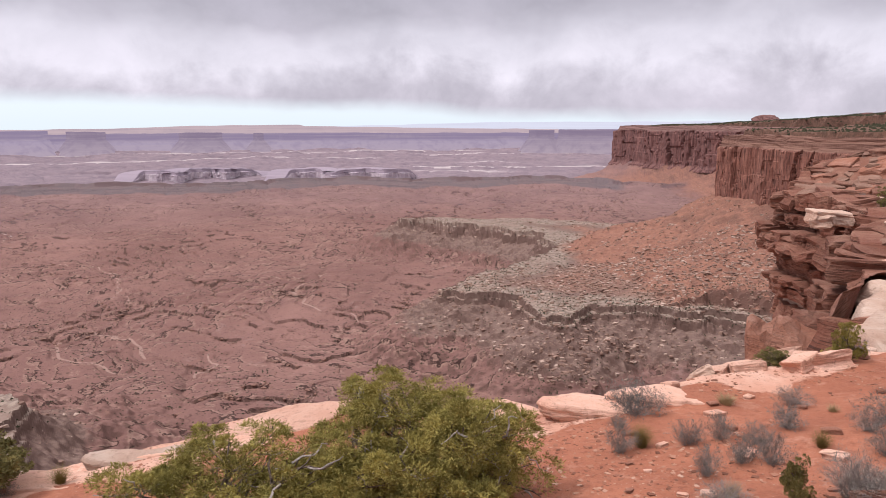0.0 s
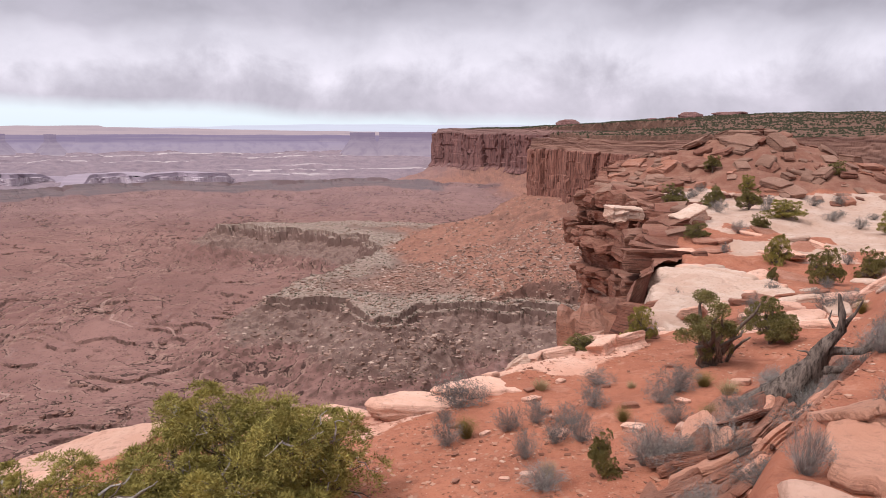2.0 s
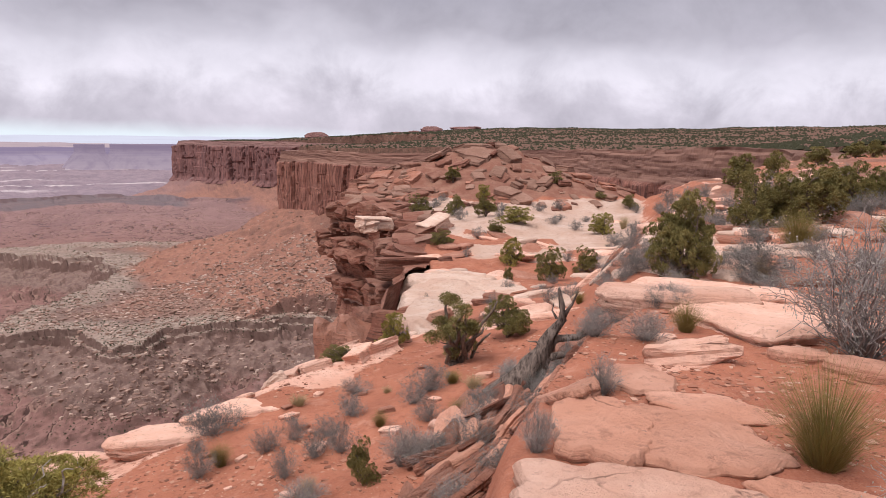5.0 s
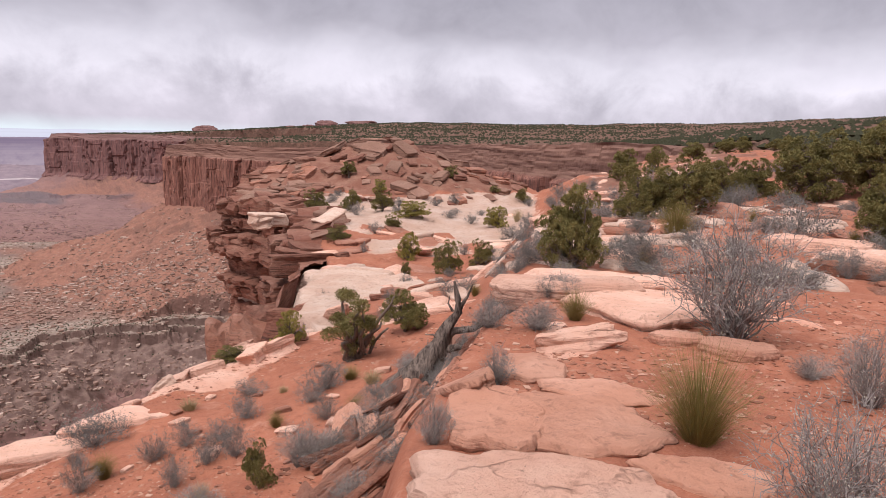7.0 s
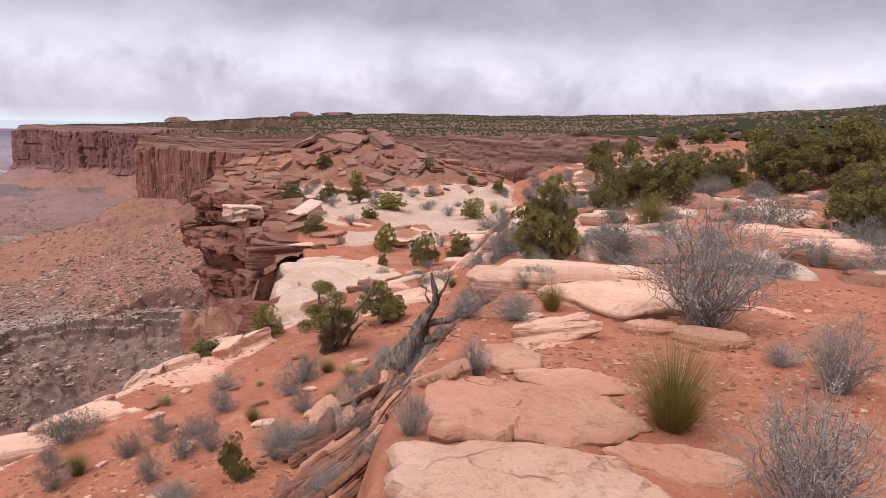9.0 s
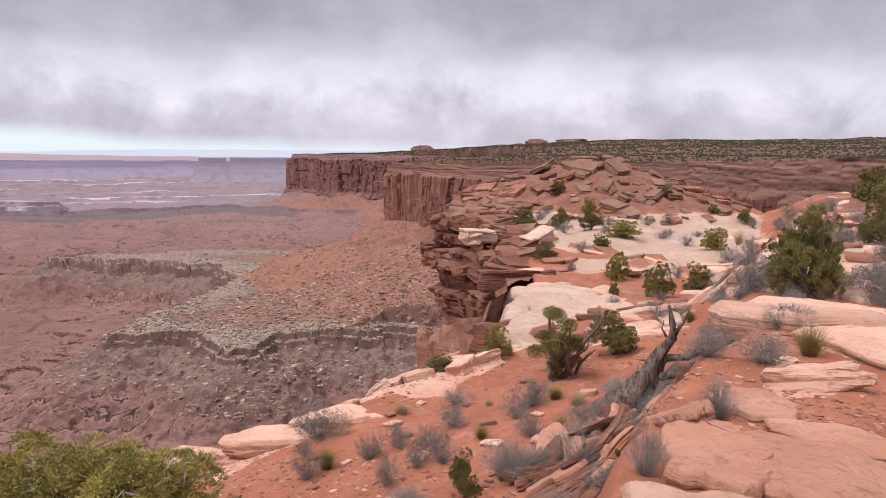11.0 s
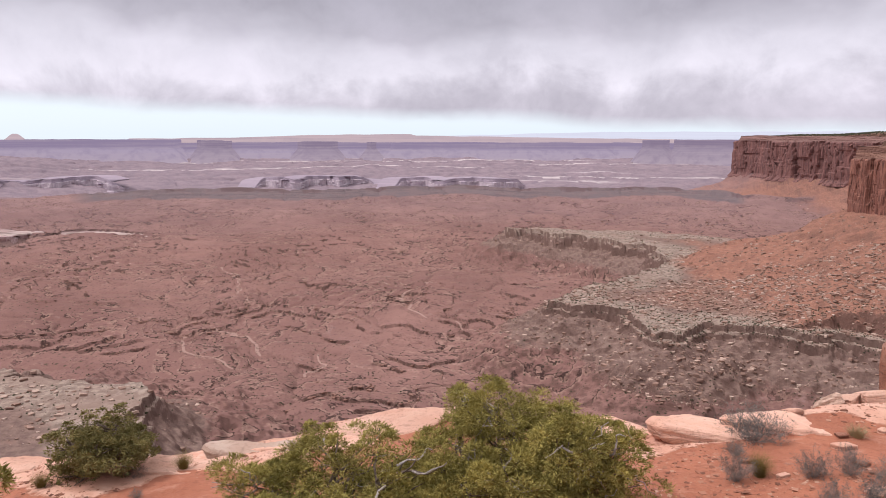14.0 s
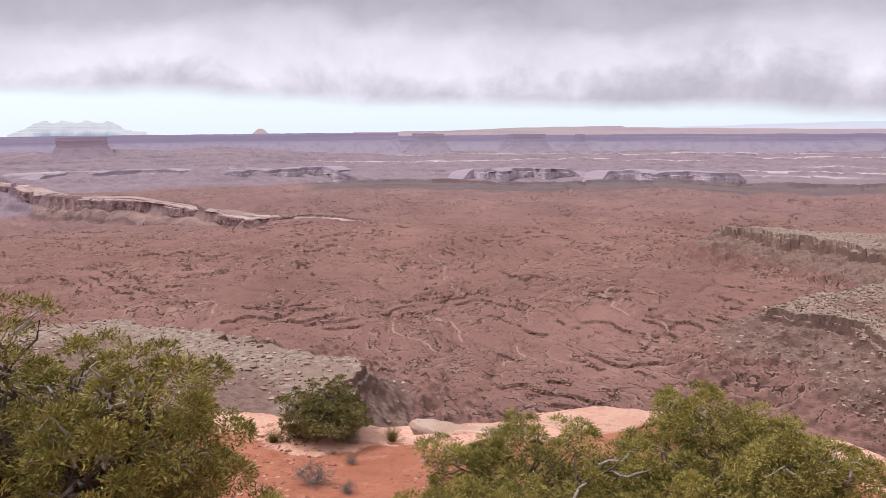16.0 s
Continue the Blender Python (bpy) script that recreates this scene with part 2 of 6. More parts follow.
M_SLICK = make_sandstone("pink_slickrock", (0.82, 0.535, 0.425), (0.70, 0.395, 0.290), (0.36, 0.185, 0.13))
M_PALE = make_sandstone("pale_slickrock", (0.66, 0.50, 0.415), (0.56, 0.37, 0.285), (0.32, 0.20, 0.15))
M_ROSE = make_sandstone("rose_slickrock", (0.71, 0.390, 0.285), (0.58, 0.280, 0.188), (0.30, 0.145, 0.10))
M_PLATE = make_sandstone("red_plate_rock", (0.44, 0.235, 0.175), (0.34, 0.145, 0.095), (0.13, 0.065, 0.048), 1.0, 0.14, 0.75)
M_LEDGE = make_sandstone("ledge_rock", (0.315, 0.172, 0.125), (0.20, 0.083, 0.058), (0.060, 0.033, 0.027), 0.6, 0.16, 0.8)


def make_sand():
    k = Mat("red_sand_ground")
    slick, sand2 = k.attr("slick"), k.attr("pale")
    grain, big, pebble = k.noise(45, 6, 0.75), k.noise(0.8, 5, 0.6), k.voronoi(28)
    sand = k.mix(k.ramp(big, [(0.35, 0), (0.65, 1)]), (0.395, 0.148, 0.088), (0.295, 0.102, 0.060))
    sand = k.mix(k.ramp(grain, [(0.45, 0), (0.75, 0.7)]), sand, (0.44, 0.215, 0.146))
    sand = k.mix(k.ramp(k.noise(7, 6, 0.7), [(0.50, 0), (0.66, 0.6)]), sand, (0.22, 0.080, 0.052))
    sand = k.mix(k.ramp(k.noise(2.2, 6, 0.7, None, 0.5), [(0.56, 0), (0.66, 0.45)]), sand, (0.50, 0.265, 0.19))
    rock, beds, fine = rock_color(k, (0.69, 0.455, 0.36), (0.57, 0.30, 0.215), (0.29, 0.15, 0.108))
    prock, b2, f2 = rock_color(k, (0.535, 0.40, 0.335), (0.45, 0.295, 0.225), (0.27, 0.16, 0.12), 0.5)
    rock = k.mix(k.ramp(sand2, [(0.35, 0), (0.65, 1)]), rock, prock)
    edge = k.math("ADD", slick, k.math("MULTIPLY", k.math("SUBTRACT", k.noise(3.0, 7, 0.7), 0.5), 0.7))
    f = k.ramp(edge, [(0.46, 0), (0.54, 1)])
    c = k.mix(f, sand, rock)
    ledge, b3, f3 = rock_color(k, (0.28, 0.158, 0.116), (0.19, 0.084, 0.060), (0.075, 0.042, 0.034), 0.8)
    c = k.mix(k.ramp(k.attr("rubble"), [(0.35, 0), (0.65, 0.85)]), c, ledge)
    h = k.math("ADD", k.math("MULTIPLY", grain, 0.35), k.math("MULTIPLY", k.ramp(pebble, [(0.05, 1), (0.35, 0)]), 0.5))
    h = k.math("ADD", h, k.math("MULTIPLY", fine, 0.5))
    h = k.math("ADD", h, k.math("MULTIPLY", f, 0.8))
    return k.done(c, 0.95, k.bump(h, 0.7, 0.025))


def make_valley():
    k = Mat("canyon_floor_earth")
    gray, tan, red, far, pale = (k.attr(a) for a in ("gray", "tan", "red", "far", "pale"))
    p = k.pos()
    big, mid, fine = k.noise(0.004, 6, 0.6, p, 0.4), k.noise(0.02, 7, 0.68, p), k.noise(0.16, 6, 0.72, p)
    c = k.mix(k.ramp(big, [(0.34, 0), (0.66, 1)]), (0.198, 0.105, 0.091), (0.292, 0.162, 0.139))
    c = k.mix(k.ramp(mid, [(0.42, 0), (0.66, 0.8)]), c, (0.232, 0.126, 0.110))
    c = k.mix(k.ramp(fine, [(0.55, 0), (0.72, 0.55)]), c, (0.138, 0.083, 0.077))
    c = k.mix(k.ramp(k.noise(0.07, 5, 0.7), [(0.60, 0), (0.74, 0.55)]), c, (0.36, 0.20, 0.155))
    spot = k.math("MULTIPLY", k.ramp(k.voronoi(0.11), [(0.16, 1), (0.24, 0)]), k.ramp(k.noise(0.012, 4, 0.6), [(0.46, 0), (0.60, 0.75)]))
    c = k.mix(spot, c, (0.075, 0.062, 0.042))
    chip = k.ramp(k.noise(0.035, 8, 0.78, None, 0.8), [(0.58, 0), (0.64, 0.5)])
    c = k.mix(chip, c, (0.30, 0.192, 0.176))
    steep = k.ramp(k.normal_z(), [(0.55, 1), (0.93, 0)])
    talus = k.mix(k.ramp(fine, [(0.40, 0), (0.62, 1)]), (0.335, 0.165, 0.118), (0.245, 0.118, 0.088))
    talus = k.mix(k.ramp(k.noise(0.25, 5, 0.8), [(0.56, 0), (0.68, 0.8)]), talus, (0.36, 0.22, 0.17))
    bench = k.mix(k.ramp(fine, [(0.40, 0), (0.60, 1)]), (0.385, 0.297, 0.245), (0.185, 0.134, 0.112))
    bench = k.mix(k.ramp(mid, [(0.45, 0), (0.62, 0.8)]), bench, (0.29, 0.20, 0.165))
    edge = k.math("MULTIPLY", k.math("SUBTRACT", mid, 0.5), 0.9)
    scree = k.mix(k.ramp(fine, [(0.40, 0), (0.62, 1)]), (0.255, 0.170, 0.142), (0.158, 0.102, 0.088))
    edge2 = k.math("ADD", k.math("MULTIPLY", edge, 0.55), k.math("MULTIPLY", k.math("SUBTRACT", fine, 0.5), 0.6))
    c = k.mix(k.ramp(k.math("ADD", gray, edge2), [(0.24, 0), (0.42, 1)]), c, scree)
    c = k.mix(k.ramp(k.math("ADD", gray, edge2), [(0.68, 0), (0.84, 1)]), c, bench)
    c = k.mix(k.ramp(k.math("ADD", red, edge), [(0.25, 0), (0.75, 1)]), c, talus)
    # shade painted in: steep faces, and ledge risers below, are darkened
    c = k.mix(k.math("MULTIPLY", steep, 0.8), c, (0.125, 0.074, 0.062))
    c = k.mix(k.ramp(k.math("MULTIPLY", gray, -1.0), [(0.4, 0), (0.6, 1)]), c, k.mix(k.ramp(mid, [(0.42, 0), (0.6, 1)]), (0.122, 0.094, 0.093), (0.168, 0.118, 0.111)))
    layers = k.noise(1.0, 5, 0.7, k.pos((0.003, 0.003, 0.22)))
    c = k.mix(k.math("MULTIPLY", k.ramp(layers, [(0.52, 0), (0.60, 0.7)]), k.ramp(k.math("MULTIPLY", gray, -1.0), [(0.4, 0), (0.6, 1)])), c, (0.082, 0.062, 0.060))
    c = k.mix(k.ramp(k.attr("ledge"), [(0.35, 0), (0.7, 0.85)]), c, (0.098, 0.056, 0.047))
    c = k.mix(k.ramp(k.math("MULTIPLY", gray, -1.0), [(0.8, 0), (0.95, 1)]), c, k.mix(k.ramp(fine, [(0.42, 0), (0.6, 1)]), (0.185, 0.104, 0.078), (0.115, 0.070, 0.054)))
    c = k.mix(k.ramp(k.math("ADD", tan, k.math("MULTIPLY", edge, 0.5)), [(0.42, 0), (0.62, 0.8)]), c, (0.38, 0.25, 0.21))
    # distance haze is painted on: the far floor blends to pale mauve
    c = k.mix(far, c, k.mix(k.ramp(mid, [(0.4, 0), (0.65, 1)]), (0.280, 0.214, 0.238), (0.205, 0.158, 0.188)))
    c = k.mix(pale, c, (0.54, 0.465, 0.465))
    # steep far faces get a darker mauve as painted shade
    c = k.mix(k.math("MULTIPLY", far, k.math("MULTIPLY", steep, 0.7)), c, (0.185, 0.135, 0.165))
    # thin broken ledges that follow the lie of the beds, too fine for the mesh
    plain = k.math("MULTIPLY", k.ramp(k.math("ADD", gray, red), [(0.15, 1), (0.45, 0)]), k.math("SUBTRACT", 1.0, far))
    plain = k.math("MULTIPLY", plain, k.ramp(k.math("MULTIPLY", gray, -1.0), [(0.3, 1), (0.5, 0)]))
    tall = k.noise(0.0030, 10, 0.60, k.pos((1.0, 0.75, 1.0)), 0.25)
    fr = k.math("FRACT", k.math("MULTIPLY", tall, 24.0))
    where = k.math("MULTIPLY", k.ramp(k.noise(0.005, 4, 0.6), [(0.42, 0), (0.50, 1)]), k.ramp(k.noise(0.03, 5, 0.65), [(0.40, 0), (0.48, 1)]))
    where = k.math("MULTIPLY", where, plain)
    # light lips and dark risers paint highlight and shade onto these ledges
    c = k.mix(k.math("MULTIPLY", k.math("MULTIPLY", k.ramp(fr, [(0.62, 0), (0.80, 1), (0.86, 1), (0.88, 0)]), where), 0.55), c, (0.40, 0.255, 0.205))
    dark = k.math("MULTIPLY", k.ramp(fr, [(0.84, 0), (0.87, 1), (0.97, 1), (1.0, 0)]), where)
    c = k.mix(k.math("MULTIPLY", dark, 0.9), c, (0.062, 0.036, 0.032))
    speck = k.math("MULTIPLY", k.ramp(k.voronoi(0.24), [(0.20, 1), (0.28, 0)]), k.ramp(k.noise(0.02, 4, 0.6), [(0.40, 0), (0.60, 0.8)]))
    c = k.mix(k.math("MULTIPLY", speck, plain), c, (0.070, 0.058, 0.042))
    h = k.math("ADD", k.math("MULTIPLY", fine, 2.0), k.math("MULTIPLY", mid, 3.0))
    h = k.math("SUBTRACT", h, k.math("MULTIPLY", dark, 1.5))
    h = k.math("ADD", h, k.math("MULTIPLY", k.noise(0.6, 5, 0.8), 0.8))
    return k.done(c, 0.97, k.bump(h, 0.8, 1.0), 0.05)


def make_cliff(name, light, mid_c, dark, size=1.0, cap_a=(0.34, 0.20, 0.155), cap_b=(0.165, 0.084, 0.066)):
    k = Mat(name)
    streak = k.noise(1.0, 7, 0.62, k.pos((0.11 / size, 0.11 / size, 0.010 / size)))
    fine = k.noise(1.0, 6, 0.7, k.pos((0.6 / size, 0.6 / size, 0.05 / size)))
    beds = k.noise(1.0, 6, 0.6, k.pos((0.004 / size, 0.004 / size, 0.22 / size)))
    c = k.mix(k.ramp(streak, [(0.36, 0), (0.60, 1)]), light, mid_c)
    c = k.mix(k.ramp(fine, [(0.44, 0), (0.62, 0.9)]), c, dark)
    top = k.ramp(k.attr("cap"), [(0.3, 0), (0.7, 1)])
    capc = k.mix(k.ramp(beds, [(0.40, 0), (0.62, 1)]), cap_a, cap_b)
    c = k.mix(top, c, capc)
    h = k.math("ADD", k.math("MULTIPLY", streak, 2.5 * size), k.math("ADD", k.math("MULTIPLY", fine, 0.9 * size), k.math("MULTIPLY", beds, 0.8 * size)))
    return k.done(c, 0.9, k.bump(h, 0.8, 1.0), 0.1)


def make_leaf(name, a, b, c):
    k = Mat(name)
    low, high = tuple(0.5 * p + 0.5 * q for p, q in zip(a, b)), tuple(0.5 * p + 0.5 * q for p, q in zip(b, c))
    col = k.ramp(k.island(), [(0.0, low), (0.55, b), (1.0, high)])
    col = k.mix(k.ramp(k.noise(3.0, 4, 0.6), [(0.40, 0.0), (0.52, 0.35), (0.66, 0.8)]), col, c)
    col = k.mix(k.ramp(k.noise(7.0, 3, 0.6), [(0.48, 0.0), (0.66, 0.6)]), col, a)
    m = k.done(col, 0.75, None, 0.2)
    return m


def make_bark(name, a, b, scale=30):
    k = Mat(name)
    g = k.noise(1.0, 6, 0.7, k.pos((scale, scale, scale * 0.16), obj=True))
    c = k.mix(k.ramp(g, [(0.4, 0), (0.62, 1)]), a, b)
    return k.done(c, 0.9, k.bump(g, 0.9, 0.02))


def make_plain(name, a, b, scale, rough=0.95):
    k = Mat(name)
    n = k.noise(scale, 6, 0.65)
    return k.done(k.mix(k.ramp(n, [(0.38, 0), (0.62, 1)]), a, b), rough, k.bump(n, 0.5, 0.3 / scale), 0.05)


M_SAND, M_VALLEY = make_sand(), make_valley()
M_CLIFF = make_cliff("red_cliff_rock", (0.37, 0.178, 0.134), (0.225, 0.096, 0.073), (0.080, 0.041, 0.036), 1.0, (0.27, 0.15, 0.115), (0.13, 0.066, 0.052))
M_CLIFF_FAR = make_cliff("distant_cliff_rock", (0.265, 0.132, 0.118), (0.195, 0.098, 0.090), (0.110, 0.064, 0.062), 2.2, (0.25, 0.145, 0.128), (0.15, 0.085, 0.078))
M_CLIFF_PALE = make_cliff("pale_inner_canyon_rock", (0.50, 0.385, 0.375), (0.37, 0.250, 0.250), (0.27, 0.170, 0.175), 1.6, (0.50, 0.39, 0.36), (0.30, 0.20, 0.19))
# rock lightened and turned mauve so that its colour carries the haze
M_INNER = make_cliff("haze_tinted_gorge_rock", (0.62, 0.53, 0.565), (0.50, 0.42, 0.465), (0.42, 0.345, 0.40), 3.0, (0.37, 0.30, 0.35), (0.32, 0.26, 0.31))
M_MOUND = make_sandstone("weathered_brown_rock", (0.335, 0.200, 0.150), (0.245, 0.132, 0.096), (0.105, 0.062, 0.050), 0.7, 0.14, 0.75)
M_JUNIPER = make_leaf("juniper_leaf", (0.085, 0.076, 0.020), (0.225, 0.190, 0.050), (0.44, 0.360, 0.100))
M_JUNIPER_DK = make_leaf("dark_juniper_leaf", (0.092, 0.080, 0.028), (0.162, 0.138, 0.048), (0.26, 0.212, 0.076))
M_SAGE = make_leaf("sage_leaf", (0.088, 0.083, 0.075), (0.148, 0.140, 0.127), (0.240, 0.226, 0.207))
M_BRUSH = make_leaf("dry_leaf", (0.22, 0.20, 0.16), (0.33, 0.30, 0.25), (0.42, 0.38, 0.33))
M_EPHEDRA = make_leaf("green_stem", (0.105, 0.080, 0.022), (0.190, 0.150, 0.040), (0.28, 0.215, 0.085))
M_STRAW = make_leaf("straw_blade", (0.36, 0.27, 0.15), (0.46, 0.36, 0.21), (0.30, 0.24, 0.13))
M_TWIG = make_leaf("grey_twig", (0.13, 0.110, 0.103), (0.21, 0.180, 0.170), (0.36, 0.32, 0.30))
M_DRY = make_bark("bleached_wood", (0.42, 0.37, 0.34), (0.24, 0.20, 0.18), 30)
M_BARK = make_bark("juniper_bark", (0.20, 0.15, 0.12), (0.085, 0.062, 0.050))
M_DEAD = make_bark("weathered_wood", (0.21, 0.16, 0.135), (0.045, 0.032, 0.027), 24)
M_DOTS = make_plain("dark_scrub", (0.034, 0.036, 0.022), (0.062, 0.058, 0.036), 2.0)


def make_stones():
    k = Mat("grey_red_boulder")
    c = k.ramp(k.island(), [(0.0, (0.19, 0.12, 0.098)), (0.6, (0.33, 0.215, 0.172)), (1.0, (0.55, 0.42, 0.35))])
    n = k.noise(0.9, 5, 0.7)
    return k.done(k.mix(k.ramp(n, [(0.4, 0), (0.65, 0.5)]), c, (0.22, 0.12, 0.09)), 0.95, k.bump(n, 0.6, 0.4), 0.05)


def make_chips():
    k = Mat("sandstone_chip")
    c = k.ramp(k.island(), [(0.0, (0.16, 0.07, 0.048)), (0.5, (0.33, 0.145, 0.095)), (0.85, (0.42, 0.225, 0.155)), (1.0, (0.52, 0.33, 0.25))])
    return k.done(c, 0.95, None, 0.1)


M_CHIP = make_chips()
M_STONE = make_stones()
M_STONE_RED = make_plain("red_ledge_stone", (0.29, 0.165, 0.13), (0.19, 0.105, 0.085), 0.5)

# ---- the lie of the land ----
# plan: x to the right, y ahead of the first view; heights are given from the eye, then raised by EYE
K = 1.35      # size of the overlook
RIM = [polar(a, d * K) for a, d in (
    (75, 16), (60, 13), (45, 11.2), (33, 9.7), (26.8, 9.5), (20, 10.6), (13, 11.2), (5, 10.2), (-4, 9.5), (-12, 9.4), (-17, 9.9), (-21, 10.5),
    (-25, 11.4), (-28, 12.4), (-30.2, 13.4), (-31.0, 15.2), (-31.9, 18), (-33.2, 22.5), (-32.8, 28), (-31.8, 33), (-32.6, 38), (-32.0, 42), (-30.0, 45.5), (-27.9, 47.5), (-26.8, 51), (-27.6, 57), (-30.5, 68), (-38, 78), (-46, 74), (-51.5, 62),
    (-55.5, 62), (-58, 80), (-60, 115))] + [(196, 100)]
WALL_B = [(196, 100), (262, 150), (320, 229), (370, 307), (440, 429), (515, 690), (446, 900), (436, 1095)]
WALL_B2 = [(436, 1095), (520, 1130), (820, 1320), (1150, 1700), (1250, 2100), (1010, 2300)]
WALL_A = [(1010, 2300), (860, 2600), (731, 2910), (760, 3000), (1100, 3600), (1900, 4300)]
PLATEAU = [(-4900, -2500), (-900, -500), (-160, -60), (-34, -4)] + RIM + WALL_B[1:] + WALL_B2[1:] + WALL_A[1:] + [(4900, 4600), (4900, -4900), (-4900, -4900)]
BENCH = [(430, 560), (335, 665), (277, 707), (228, 741), (170, 734), (128, 703), (99, 712), (85, 746), (58, 800), (21, 801), (11, 829), (34, 882), (59, 935), (102, 1015),
         (157, 1075), (187, 1125), (182, 1256), (75, 1387), (-17, 1463), (-84, 1490), (19, 1500), (136, 1480), (300, 1440), (480, 1300), (600, 900)]
BENCH_LEFT = [(-1300, -300), (-800, 200), (-655, 390), (-617, 438), (-600, 457), (-534, 482), (-456, 499), (-402, 475), (-337, 453), (-311, 465), (-297, 448), (-240, 350), (-60, 120), (-60, -60)]
CANYON = [(-4600, 1500), (-1990, 1190), (-1751, 1223), (-1500, 1400), (-1305, 1440), (-1150, 1590), (-1010, 1640), (-1180, 1650), (-1380, 1560), (-1702, 1640), (-1978, 1657), (-2239, 1575), (-2800, 1800), (-4600, 2300)]
WASHES = [[(-219, 1085), (-226, 1040), (-205, 985), (-200, 967), (-174, 941)], [(-135, 950), (-114, 910), (-97, 899), (-91, 874)], [(-470, 820), (-434, 757), (-396, 743), (-359, 729)],
          [(-455, 870), (-392, 832), (-360, 800), (-345, 778)], [(-860, 1240), (-740, 1262), (-621, 1227), (-553, 1158), (-531, 1089), (-470, 1020)], [(-282, 792), (-262, 765), (-275, 740), (-270, 718)],
          [(-1180, 1100), (-932, 1253), (-946, 1441), (-1010, 1600)], [(-770, 690), (-735, 754), (-701, 708)], [(-330, 1180), (-290, 1140), (-230, 1110)], [(-60, 850), (-30, 800), (-45, 745)]]
CLIFF_FOOT = -105.0


def near_plane(x, y):
    """Height from the eye of the overlook's ground, before the rim."""
    x, y = x / K, y / K
    d = np.hypot(x, y)
    az = np.degrees(np.arctan2(-x, y))
    low = -2.3 - 0.18 * y + 0.10 * x
    low = np.maximum(low, -5.2)
    low = low + smooth(12, 26, d) * (-4.7 - low)
    high = -1.42 - 0.062 * np.minimum(d, 12) + (0.5 * smooth(12, 32, d) + 0.7 * smooth(28, 90, d)) * smooth(-57, -70, az) - 0.5 * smooth(12, 30, d) * smooth(-66, -56, az)
    edge = -37.5 - 11.0 * smooth(2.0, 9.0, d) - 4.5 * smooth(9, 40, d)
    w = smooth(edge + 3.2, edge - 3.2, az + 1.2 * vnoise(x * 0.9, y * 0.9, 0, 5))
    behind = smooth(85, 100, np.abs(az))
    z = low * (1 - w) + high * w
    z = z * (1 - behind) + (-1.2 - 0.01 * d) * behind
    hollow = smooth(2.4, 0.9, d)
    return K * z * (1 - hollow) + (-1.6) * hollow


def mound(x, y):
    """The stacked hill on the promontory."""
    x, y = x / K, y / K
    cx, cy = polar(-37.6, 61)
    r = np.hypot((x - cx) * 0.9 + (y - cy) * 0.2, (y - cy) * 0.75)
    h = 3.6 * smooth(13, 1.5, r) + 0.5 * smooth(3.5, 2.0, r)
    t = h / 0.62
    h2 = 0.62 * (np.floor(t) + smooth(0.72, 1.0, t - np.floor(t)))
    k = 0.45 * smooth(12.5, 9, np.hypot(x - polar(-29, 47)[0], (y - polar(-29, 47)[1]) * 0.8))
    return K * (0.5 * h + 0.5 * h2 + k)


def near_height(x, y):
    z = near_plane(x, y) + mound(x, y)
    s = inside_distance(RIM[:-1] + [(150, 20), (80, -80), (-80, -80)], x, y)
    d = np.hypot(x, y) / K
    lip = smooth(2.6, 0.6, s) * smooth(24, 12, d)
    z = z + 0.16 * lip * (0.6 + vnoise(x * 0.5, y * 0.5, 0, 9)) - 0.5 * smooth(0.9, -0.1, s) * smooth(60, 20, d)
    rough = 0.05 * fbm(x * 0.8, y * 0.8, 0, 3, 4) + 0.012 * fbm(x * 6, y * 6, 0, 4, 3)
    rough = rough * (1 + 1.3 * smooth(14, 40, d))
    q = 2.2 * fbm(x * 0.09, y * 0.09, 0, 6, 3)
    rough = rough + 0.22 * (np.floor(q) + smooth(0.9, 1.0, q - np.floor(q))) * smooth(20, 28, d)
    return z + rough, s


def ground_at(x, y):
    """Height of the overlook's ground, between the points of a polar table."""
    r, az = math.hypot(x, y), math.degrees(math.atan2(-x, y))
    u = min(max(math.log(max(r, 1.5) / 1.5) / math.log(110) * (len(TAB_R) - 1), 0), len(TAB_R) - 1.001)
    v = min(max((az + 84) / 0.5, 0), len(TAB_A) - 1.001)
    i, j = int(u), int(v)
    p, q = u - i, v - j
    return float((TAB_Z[i, j] * (1 - q) + TAB_Z[i, j + 1] * q) * (1 - p) + (TAB_Z[i + 1, j] * (1 - q) + TAB_Z[i + 1, j + 1] * q) * p) + EYE


TAB_R, TAB_A = 1.5 * 110 ** np.linspace(0, 1, 300), np.arange(-84, 80.01, 0.5)
_r, _a = np.meshgrid(TAB_R, np.radians(TAB_A), indexing="ij")
TAB_Z = near_height(-_r * np.sin(_a), _r * np.cos(_a))[0]


